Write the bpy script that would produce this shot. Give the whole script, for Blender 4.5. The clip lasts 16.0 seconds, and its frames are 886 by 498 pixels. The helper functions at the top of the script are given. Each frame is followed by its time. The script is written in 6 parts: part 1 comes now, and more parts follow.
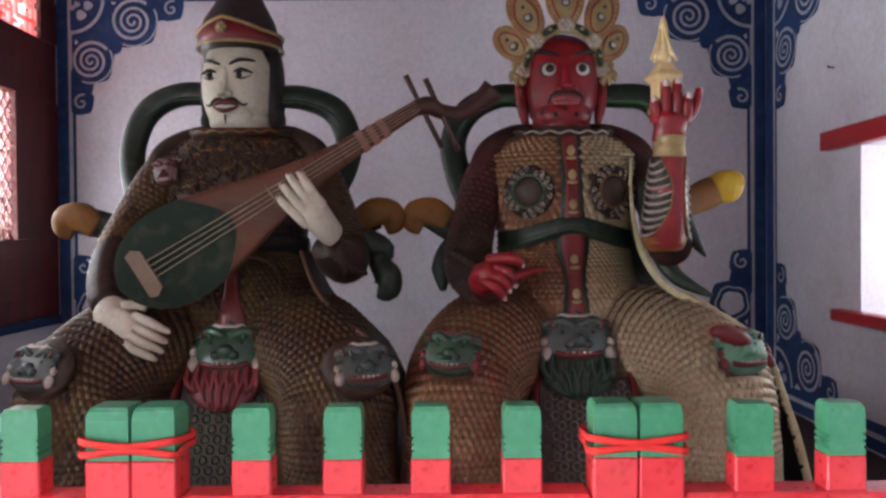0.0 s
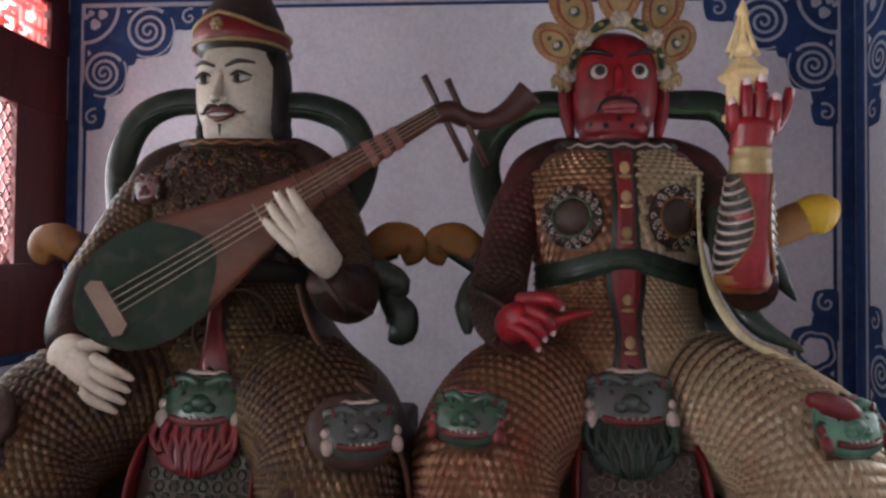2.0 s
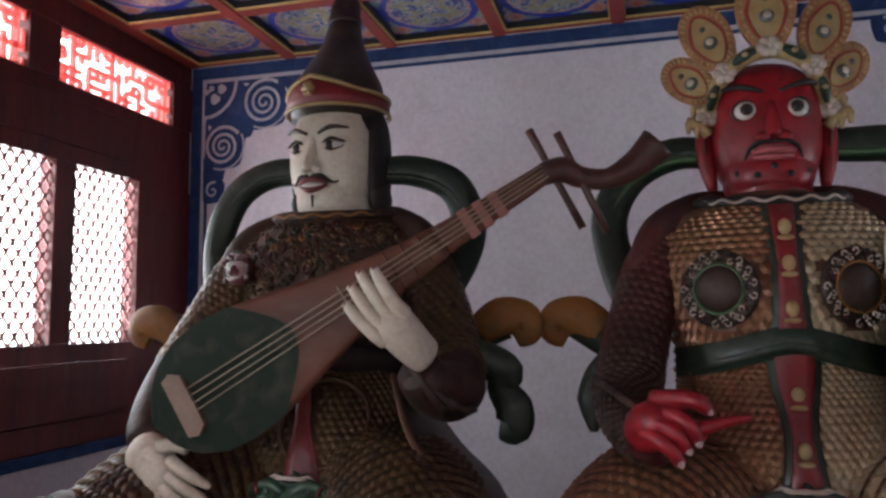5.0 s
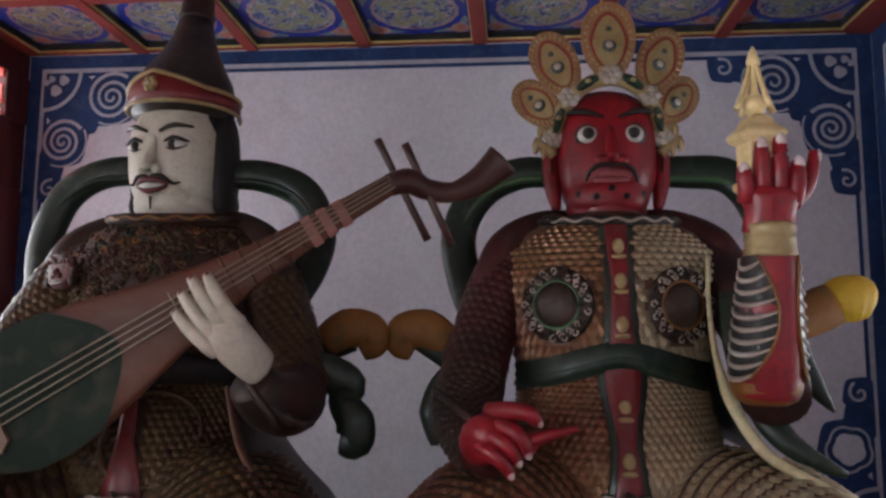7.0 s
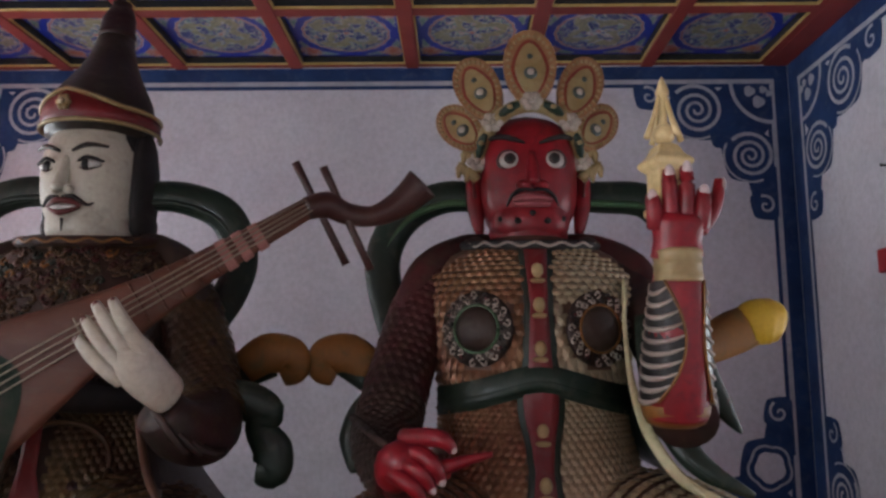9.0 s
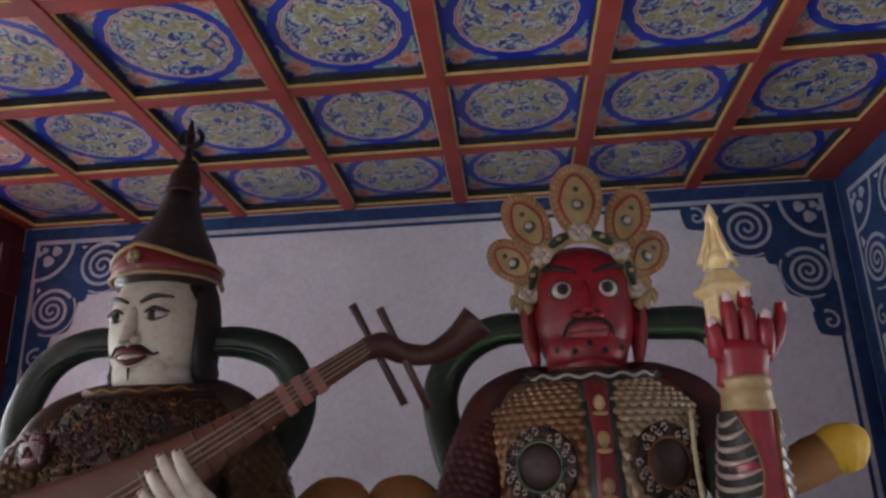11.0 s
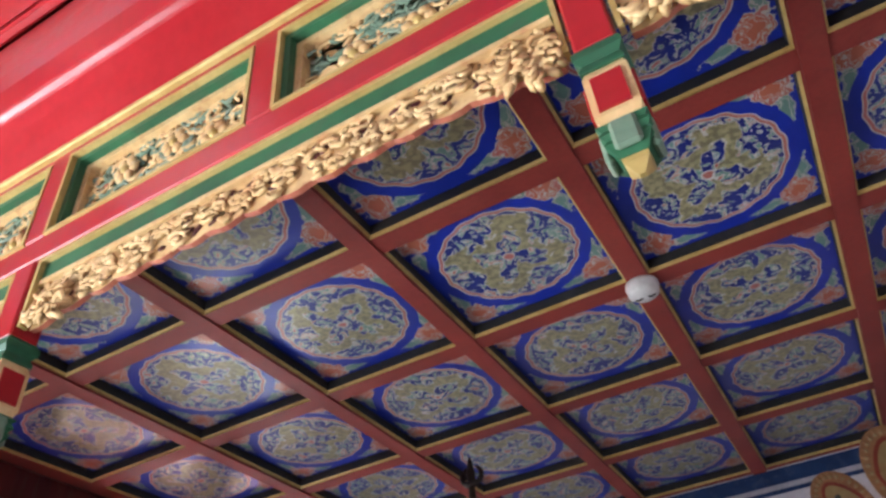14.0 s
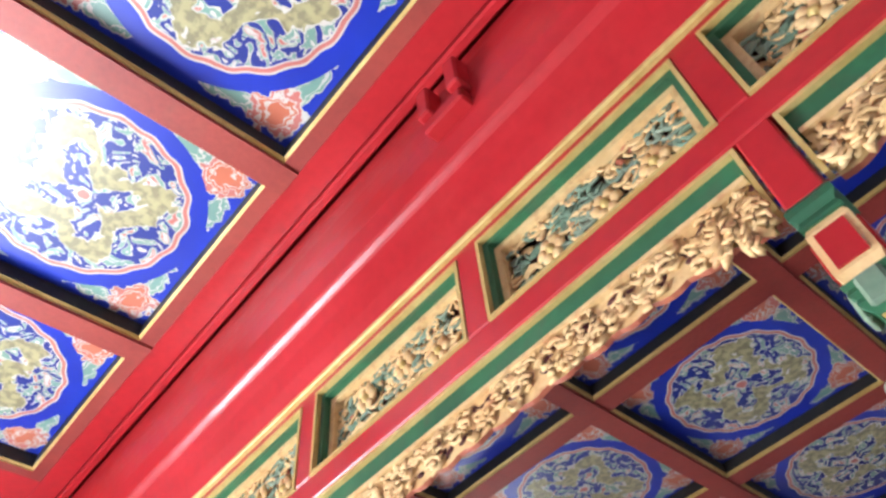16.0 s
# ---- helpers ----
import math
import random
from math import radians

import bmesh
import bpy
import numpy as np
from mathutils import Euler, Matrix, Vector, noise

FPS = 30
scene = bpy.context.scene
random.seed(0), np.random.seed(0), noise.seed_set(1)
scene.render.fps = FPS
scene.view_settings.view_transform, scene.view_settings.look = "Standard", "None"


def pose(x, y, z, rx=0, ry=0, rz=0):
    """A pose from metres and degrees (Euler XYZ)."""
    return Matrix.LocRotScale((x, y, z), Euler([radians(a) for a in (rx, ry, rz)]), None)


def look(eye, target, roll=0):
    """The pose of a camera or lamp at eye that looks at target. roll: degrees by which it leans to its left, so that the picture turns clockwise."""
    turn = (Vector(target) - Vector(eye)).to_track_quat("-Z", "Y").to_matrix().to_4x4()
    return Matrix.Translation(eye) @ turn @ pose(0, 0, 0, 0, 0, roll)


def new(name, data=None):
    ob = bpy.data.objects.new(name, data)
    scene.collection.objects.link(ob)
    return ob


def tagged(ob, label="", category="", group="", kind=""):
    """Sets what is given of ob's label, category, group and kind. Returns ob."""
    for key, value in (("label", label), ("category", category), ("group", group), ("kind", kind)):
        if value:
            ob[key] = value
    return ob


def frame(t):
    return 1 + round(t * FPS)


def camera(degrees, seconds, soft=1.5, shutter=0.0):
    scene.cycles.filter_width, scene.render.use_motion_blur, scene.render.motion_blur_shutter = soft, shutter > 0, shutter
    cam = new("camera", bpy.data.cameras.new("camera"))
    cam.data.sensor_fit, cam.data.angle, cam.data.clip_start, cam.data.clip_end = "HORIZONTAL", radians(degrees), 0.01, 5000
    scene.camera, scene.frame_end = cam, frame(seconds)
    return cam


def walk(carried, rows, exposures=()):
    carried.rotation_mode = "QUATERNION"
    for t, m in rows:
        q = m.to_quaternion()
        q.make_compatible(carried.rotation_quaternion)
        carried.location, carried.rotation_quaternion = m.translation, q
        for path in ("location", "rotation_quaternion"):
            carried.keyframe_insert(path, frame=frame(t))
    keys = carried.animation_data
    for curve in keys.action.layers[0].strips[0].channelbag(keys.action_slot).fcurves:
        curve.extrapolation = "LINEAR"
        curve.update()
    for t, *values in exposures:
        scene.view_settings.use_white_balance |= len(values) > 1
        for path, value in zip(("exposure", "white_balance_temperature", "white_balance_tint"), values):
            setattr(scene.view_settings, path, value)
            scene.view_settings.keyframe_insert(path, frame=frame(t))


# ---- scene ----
cam = camera(61.9, 16.0, soft=2.7)
PATH = [
    (0, (-0.063, -0.211, 1.544), (-0.067, 1.789, 1.519), -0.5),
    (0.5, (-0.045, -0.128, 1.538), (0.012, 1.87, 1.492), -0.9),
    (1, (0.05, 0.015, 1.564), (0.076, 2.015, 1.537), -0.1),
    (1.5, (0.077, 0.128, 1.557), (-0.006, 2.126, 1.589), 0.9),
    (2, (0.032, 0.29, 1.559), (-0.116, 2.284, 1.612), 0.5),
    (2.5, (-0.028, 0.39, 1.58), (-0.184, 2.383, 1.648), 0.0),
    (3, (-0.017, 0.461, 1.592), (-0.281, 2.442, 1.682), -0.6),
    (3.5, (0.068, 0.562, 1.604), (-0.392, 2.504, 1.731), -0.7),
    (3.7, (0.074, 0.581, 1.648), (-0.448, 2.509, 1.76), -0.8),
    (5.8, (0.106, 0.668, 1.658), (-0.408, 2.585, 1.905), -0.1),
    (6, (0.115, 0.673, 1.654), (-0.35, 2.602, 1.906), -0.0),
    (6.5, (0.131, 0.679, 1.646), (-0.181, 2.641, 1.882), 0.3),
    (7, (0.147, 0.689, 1.646), (-0.032, 2.667, 1.88), 0.4),
    (7.5, (0.166, 0.693, 1.646), (0.072, 2.675, 1.891), 0.2),
    (8, (0.194, 0.698, 1.637), (0.17, 2.682, 1.888), 0.4),
    (8.2, (0.209, 0.694, 1.641), (0.209, 2.679, 1.883), 0.5),
    (10.3, (0.225, 0.708, 1.675), (0.101, 2.643, 2.162), -1.4),
    (10.5, (0.219, 0.699, 1.679), (0.092, 2.625, 2.2), -1.6),
    (11, (0.213, 0.675, 1.682), (0.05, 2.569, 2.303), -1.8),
    (11.5, (0.263, 0.671, 1.711), (0.004, 2.514, 2.444), -1.5),
    (12, (0.29, 0.639, 1.73), (-0.081, 2.403, 2.597), -2.1),
    (12.5, (0.274, 0.621, 1.751), (-0.203, 2.308, 2.713), -1.8),
    (13, (0.271, 0.61, 1.772), (-0.306, 2.204, 2.834), -2.8),
    (13.5, (0.274, 0.588, 1.792), (-0.36, 2.067, 2.98), -5.0),
    (14, (0.28, 0.563, 1.82), (-0.396, 1.947, 3.095), -5.9),
    (14.5, (0.288, 0.532, 1.838), (-0.426, 1.808, 3.204), -7.0),
    (15, (0.301, 0.506, 1.853), (-0.458, 1.655, 3.304), -7.5),
    (15.5, (0.316, 0.477, 1.865), (-0.509, 1.503, 3.371), -6.4),
    (16, (0.291, 0.459, 1.866), (-0.575, 1.351, 3.433), -6.9),
]
walk(cam, [(t, look(eye, target, roll)) for t, eye, target, roll in PATH], [(0, 0.0), (3.7, -0.2), (6, -0.23), (8.2, -0.27), (10.5, -0.40), (12.5, -0.44), (14, -0.38), (16, -0.26)])
# ---------- world and light ----------
world = bpy.data.worlds.new("world")
scene.world = world
world.use_nodes = True
wn = world.node_tree.nodes
sky = wn.new("ShaderNodeTexSky")
sky.sky_type, sky.sun_disc, sky.sun_elevation, sky.sun_rotation = "NISHITA", False, radians(42), radians(150)
wn["Background"].inputs["Strength"].default_value = 0.12
world.node_tree.links.new(sky.outputs["Color"], wn["Background"].inputs["Color"])


def area(name, eye, target, w, h, watts, colour):
    d = bpy.data.lights.new(name, "AREA")
    d.shape, d.size, d.size_y, d.energy, d.color = "RECTANGLE", w, h, watts, colour
    ob = new(name, d)
    ob.matrix_world = look(eye, target)
    return ob


sun = new("sun", bpy.data.lights.new("sun", "SUN"))
sun.data.energy, sun.data.angle, sun.data.color = 2.0, radians(0.6), (1.0, 0.97, 0.93)
sun.matrix_world = look((4, -10, 9), (0, 0, 0))
# daylight in the entrance, in the east window and in the west lattice
area("entrance_daylight", (-0.65, -1.68, 1.2), (-0.3, 3.0, 1.6), 3.2, 2.3, 26, (0.88, 0.93, 1.0))
area("east_window_daylight", (2.40, 2.75, 1.6), (0.2, 2.5, 1.2), 1.2, 0.95, 12, (0.84, 0.93, 1.0))
area("west_window_daylight", (-2.56, 3.45, 2.1), (0.0, 3.45, 2.6), 1.3, 1.4, 56, (0.84, 0.93, 1.0))
area("west_door_daylight", (-2.52, -0.5, 1.15), (-1.17, -2.3, 3.1), 1.4, 1.7, 560, (0.84, 0.93, 1.0))


# ---------- materials ----------
class Nodes:
    """Short hand for shader arithmetic."""

    def __init__(self, name):
        self.m = bpy.data.materials.new(name)
        self.m.use_nodes = True
        self.t = self.m.node_tree
        self.b = self.t.nodes["Principled BSDF"]

    def put(self, socket, v):
        if isinstance(v, bpy.types.NodeSocket):
            self.t.links.new(v, socket)
        else:
            socket.default_value = v

    def math(self, op, a, b=0.0, c=0.0):
        n = self.t.nodes.new("ShaderNodeMath")
        n.operation = op
        for k, v in enumerate((a, b, c)):
            self.put(n.inputs[k], v)
        return n.outputs[0]

    def mix(self, f, a, b, mode="MIX"):
        n = self.t.nodes.new("ShaderNodeMix")
        n.data_type, n.blend_type = "RGBA", mode
        self.put(n.inputs[0], f)
        self.put(n.inputs[6], a if isinstance(a, bpy.types.NodeSocket) else (*a, 1))
        self.put(n.inputs[7], b if isinstance(b, bpy.types.NodeSocket) else (*b, 1))
        return n.outputs[2]

    def noise(self, vec, scale, detail=3.0, distortion=0.0):
        n = self.t.nodes.new("ShaderNodeTexNoise")
        self.put(n.inputs["Vector"], vec)
        n.inputs["Scale"].default_value, n.inputs["Detail"].default_value, n.inputs["Distortion"].default_value = scale, detail, distortion
        return n.outputs["Fac"]

    def ramp(self, f, stops, hard=False):
        n = self.t.nodes.new("ShaderNodeValToRGB")
        n.color_ramp.interpolation = "CONSTANT" if hard else "LINEAR"
        e = n.color_ramp.elements
        while len(e) < len(stops):
            e.new(0.5)
        for k, (p, c) in enumerate(stops):
            e[k].position, e[k].color = p, (*c, 1) if len(c) == 3 else c
        self.put(n.inputs[0], f)
        return n.outputs["Color"]

    def coords(self, which="Object"):
        return self.t.nodes.new("ShaderNodeTexCoord").outputs[which]

    def bump(self, h, strength, dist=0.01):
        n = self.t.nodes.new("ShaderNodeBump")
        n.inputs["Strength"].default_value, n.inputs["Distance"].default_value = strength, dist
        self.put(n.inputs["Height"], h)
        self.t.links.new(n.outputs[0], self.b.inputs["Normal"])


def paint(name, a, b, rough=0.5, metal=0.0, scale=5.0, fine=70.0, bump=0.2, dirt=(0.1, 0.08, 0.06), wear=0.25, coat=0.0, stretch=(1, 1, 1)):
    """Painted or bare surface: two tones, fine grain, worn and dirty patches."""
    n = Nodes(name)
    mp = n.t.nodes.new("ShaderNodeMapping")
    mp.inputs["Scale"].default_value = stretch
    n.put(mp.inputs["Vector"], n.coords())
    v = mp.outputs[0]
    big, small = n.noise(v, scale, 4.0), n.noise(v, fine, 5.0)
    col = n.mix(n.ramp(big, [(0.35, (0, 0, 0)), (0.65, (1, 1, 1))]), a, b)
    worn = n.math("MULTIPLY", n.ramp(n.noise(v, scale * 3.3, 6.0, 0.6), [(0.52, (0, 0, 0)), (0.72, (1, 1, 1))]), wear)
    col = n.mix(worn, col, dirt)
    col = n.mix(0.35, col, n.ramp(small, [(0.3, (0.55, 0.55, 0.55)), (0.7, (1, 1, 1))]), "MULTIPLY")
    n.put(n.b.inputs["Base Color"], col)
    n.put(n.b.inputs["Roughness"], n.math("MULTIPLY_ADD", small, 0.25, rough - 0.12))
    n.b.inputs["Metallic"].default_value = metal
    n.b.inputs["Coat Weight"].default_value = coat
    n.b.inputs["Specular IOR Level"].default_value = 0.3
    n.bump(n.math("ADD", small, n.math("MULTIPLY", big, 0.6)), bump, 0.004)
    return n.m


def glow(name, colour, strength):
    n = Nodes(name)
    n.b.inputs["Base Color"].default_value = (*colour, 1)
    n.b.inputs["Emission Color"].default_value = (*colour, 1)
    n.b.inputs["Emission Strength"].default_value = strength
    return n.m


def coffer_paint(name, medal, ground, corner):
    """Painted panel: blue ground, ringed medallion of winding dragons and clouds, lotus in each corner."""
    n = Nodes(name)
    sep = n.t.nodes.new("ShaderNodeSeparateXYZ")
    n.put(sep.inputs[0], n.coords("UV"))
    x = n.math("MULTIPLY_ADD", sep.outputs[0], 2.0, -1.0)
    y = n.math("MULTIPLY_ADD", sep.outputs[1], 2.0, -1.0)
    rnd = n.t.nodes.new("ShaderNodeNewGeometry").outputs["Random Per Island"]
    r = n.math("SQRT", n.math("ADD", n.math("MULTIPLY", x, x), n.math("MULTIPLY", y, y)))
    ang = n.math("ARCTAN2", y, x)
    com = n.t.nodes.new("ShaderNodeCombineXYZ")
    n.put(com.inputs[0], n.math("ADD", x, n.math("MULTIPLY", rnd, 37.0)))
    n.put(com.inputs[1], n.math("ADD", y, n.math("MULTIPLY", rnd, 11.0)))
    v = com.outputs[0]
    wob = n.noise(v, 5.0, 2.0)
    fig = n.noise(v, 2.3, 2.0, 1.3)
    fig2 = n.noise(v, 6.0, 2.0, 0.8)
    W, O, T, B, P = medal
    # coiling dragon body among small clouds round a pearl
    cloud = n.ramp(fig2, [(0.0, P), (0.32, W), (0.36, T), (0.415, W), (0.44, B), (0.56, W), (0.582, T), (0.62, W), (0.65, P), (0.685, W)], True)
    swing = n.math("SINE", n.math("ADD", n.math("MULTIPLY", ang, 4.0), n.math("MULTIPLY_ADD", rnd, 6.28, n.math("MULTIPLY", fig, 5.0))))
    coil = n.math("ABSOLUTE", n.math("SUBTRACT", r, n.math("MULTIPLY_ADD", swing, 0.17, 0.42)))
    coil = n.math("ADD", coil, n.math("MULTIPLY_ADD", fig2, 0.34, -0.17))
    body = n.mix(n.ramp(n.noise(v, 14.0, 2.0), [(0.42, (0, 0, 0)), (0.58, (1, 1, 1))]), O, (O[0] * 0.6, O[1] * 0.62, O[2] * 0.7))
    inner = n.mix(n.ramp(coil, [(0.0, (1, 1, 1)), (0.128, (0, 0, 0))], True), cloud, W)
    inner = n.mix(n.ramp(coil, [(0.0, (1, 1, 1)), (0.108, (0, 0, 0))], True), inner, body)
    pearl = n.math("ADD", r, n.math("MULTIPLY_ADD", fig2, 0.1, -0.05))
    inner = n.mix(n.ramp(pearl, [(0.0, (1, 1, 1)), (0.07, (0, 0, 0))], True), inner, n.ramp(pearl, [(0.0, P), (0.045, W)], True))
    edge = n.math("ADD", r, n.math("MULTIPLY", n.math("SINE", n.math("MULTIPLY", ang, 18.0)), 0.010))
    edge = n.math("ADD", edge, n.math("MULTIPLY_ADD", wob, 0.03, -0.015))
    ring = n.ramp(edge, [(0.0, (0, 0, 0)), (0.748, W), (0.762, P), (0.795, W), (0.81, ground)], True)
    inside = n.ramp(edge, [(0.0, (1, 1, 1)), (0.753, (0, 0, 0))], True)
    # corner lotus and leaves
    ax, ay = n.math("ABSOLUTE", x), n.math("ABSOLUTE", y)
    hi, lo = n.math("MAXIMUM", ax, ay), n.math("MINIMUM", ax, ay)

    def dist(px, py, sx, sy):
        dx, dy = n.math("MULTIPLY", n.math("SUBTRACT", hi, px), sx), n.math("MULTIPLY", n.math("SUBTRACT", lo, py), sy)
        d = n.math("SQRT", n.math("ADD", n.math("MULTIPLY", dx, dx), n.math("MULTIPLY", dy, dy)))
        return n.math("ADD", d, n.math("MULTIPLY_ADD", n.noise(v, 9.0, 2.0), 0.3, -0.15))

    lotus = n.ramp(dist(0.80, 0.78, 1, 1), [(0.0, corner), (0.075, W), (0.09, corner), (0.125, W), (0.14, P), (0.17, W), (0.19, (0, 0, 0, 0))], True)
    lotus_a = n.ramp(dist(0.80, 0.78, 1, 1), [(0.0, (1, 1, 1)), (0.19, (0, 0, 0))], True)
    leaf_d = dist(0.87, 0.46, 1.9, 0.62)
    leaf = n.ramp(leaf_d, [(0.0, T), (0.08, W), (0.10, T), (0.13, W), (0.15, (0, 0, 0))], True)
    leaf_a = n.ramp(leaf_d, [(0.0, (1, 1, 1)), (0.15, (0, 0, 0))], True)
    outside = n.mix(leaf_a, ring, leaf)
    outside = n.mix(lotus_a, outside, lotus)
    far = n.ramp(r, [(0.0, (0, 0, 0)), (0.945, (1, 1, 1))], True)
    col = n.mix(far, ring, outside)
    col = n.mix(inside, col, inner)
    grime = n.noise(v, 3.0, 5.0)
    col = n.mix(0.4, col, n.ramp(grime, [(0.3, (0.6, 0.58, 0.52)), (0.65, (1, 1, 1))]), "MULTIPLY")
    n.put(n.b.inputs["Base Color"], col)
    n.b.inputs["Roughness"].default_value = 0.28
    n.bump(fig2, 0.15, 0.003)
    return n.m


PLASTER = paint("plaster", (0.72, 0.69, 0.745), (0.63, 0.595, 0.65), 0.85, scale=1.3, fine=45, bump=0.12, dirt=(0.48, 0.43, 0.45), wear=0.25)
BLUE = paint("blue_wall_paint", (0.013, 0.035, 0.115), (0.02, 0.056, 0.17), 0.75, scale=6, bump=0.15, dirt=(0.1, 0.13, 0.2), wear=0.3)
WHITE = paint("white_line_paint", (0.55, 0.53, 0.58), (0.42, 0.42, 0.48), 0.75, scale=10, bump=0.1, dirt=(0.2, 0.22, 0.3), wear=0.3)
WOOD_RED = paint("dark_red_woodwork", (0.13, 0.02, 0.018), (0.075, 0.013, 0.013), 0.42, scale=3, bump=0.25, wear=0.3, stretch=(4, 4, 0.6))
# both reds paled to pink: bloom of the daylight behind is in the colour
FRET_GLOW = paint("red_fretwork", (0.42, 0.12, 0.11), (0.34, 0.09, 0.08), 0.5, scale=8, bump=0.15)
LATTICE_BLOOM = paint("lattice_bloom_red", (0.52, 0.26, 0.24), (0.43, 0.20, 0.19), 0.5, scale=8, bump=0.15)
n = FRET_GLOW.node_tree
# translucent layer gives the solid fretwork bars an added backlit glow
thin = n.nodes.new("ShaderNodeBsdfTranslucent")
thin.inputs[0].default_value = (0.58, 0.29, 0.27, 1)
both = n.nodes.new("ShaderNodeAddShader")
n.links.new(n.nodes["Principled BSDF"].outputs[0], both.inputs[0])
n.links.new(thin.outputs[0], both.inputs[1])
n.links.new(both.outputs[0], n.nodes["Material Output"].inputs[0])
BEAM_RED = paint("ceiling_beam_red", (0.32, 0.05, 0.038), (0.24, 0.036, 0.03), 0.5, scale=4, bump=0.2, dirt=(0.2, 0.06, 0.04))
LACQUER = paint("bright_red_lacquer", (0.46, 0.02, 0.026), (0.37, 0.013, 0.018), 0.34, scale=2.2, fine=40, bump=0.12, dirt=(0.4, 0.03, 0.03), wear=0.35, coat=0.08)
PINK_RED = paint("fence_red_paint", (0.72, 0.045, 0.055), (0.6, 0.03, 0.04), 0.3, scale=5, bump=0.1, dirt=(0.55, 0.1, 0.09), wear=0.25, coat=0.3)
FENCE_GREEN = paint("fence_green_paint", (0.06, 0.27, 0.135), (0.042, 0.21, 0.105), 0.32, scale=6, bump=0.12, dirt=(0.16, 0.38, 0.24), wear=0.4, coat=0.3)
GOLD = paint("gold_paint", (0.62, 0.46, 0.18), (0.5, 0.34, 0.11), 0.42, 0.15, scale=9, bump=0.2, dirt=(0.3, 0.13, 0.04))
GILT = paint("carved_gilt", (0.80, 0.57, 0.29), (0.68, 0.43, 0.19), 0.42, 0.05, scale=14, bump=0.25, dirt=(0.45, 0.14, 0.06), wear=0.5)
LEAF = paint("carved_leaf_green", (0.13, 0.23, 0.155), (0.25, 0.30, 0.22), 0.5, scale=12, bump=0.2)
ORANGE = paint("carved_orange", (0.6, 0.2, 0.12), (0.48, 0.13, 0.08), 0.5, scale=12, bump=0.2)
FRAME_GREEN = paint("frame_green", (0.035, 0.16, 0.075), (0.025, 0.1, 0.05), 0.5, scale=7, bump=0.15)
STONE = paint("grey_stone_paving", (0.26, 0.25, 0.24), (0.19, 0.18, 0.17), 0.7, scale=2.5, bump=0.3)
PLINTH = paint("dark_plinth", (0.05, 0.026, 0.022), (0.033, 0.02, 0.018), 0.6, scale=4, bump=0.2)
PLASTIC = paint("white_plastic", (0.75, 0.74, 0.72), (0.7, 0.69, 0.67), 0.4, bump=0.03, wear=0.06)
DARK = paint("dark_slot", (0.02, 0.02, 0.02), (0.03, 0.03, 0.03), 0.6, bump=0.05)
CLOTH_RED = paint("red_cloth", (0.75, 0.03, 0.025), (0.6, 0.02, 0.02), 0.7, scale=20, fine=200, bump=0.3, wear=0.05)
CW, CO, CT, CB, CP = (0.54, 0.51, 0.47), (0.38, 0.34, 0.18), (0.17, 0.31, 0.26), (0.015, 0.03, 0.22), (0.48, 0.15, 0.13)
COFFER = coffer_paint("coffer_painting", (CW, CO, CT, CB, CP), (0.011, 0.032, 0.37), (0.50, 0.14, 0.08))
DAYLIGHT = glow("daylight_outside", (0.94, 0.97, 1.0), 7.5)


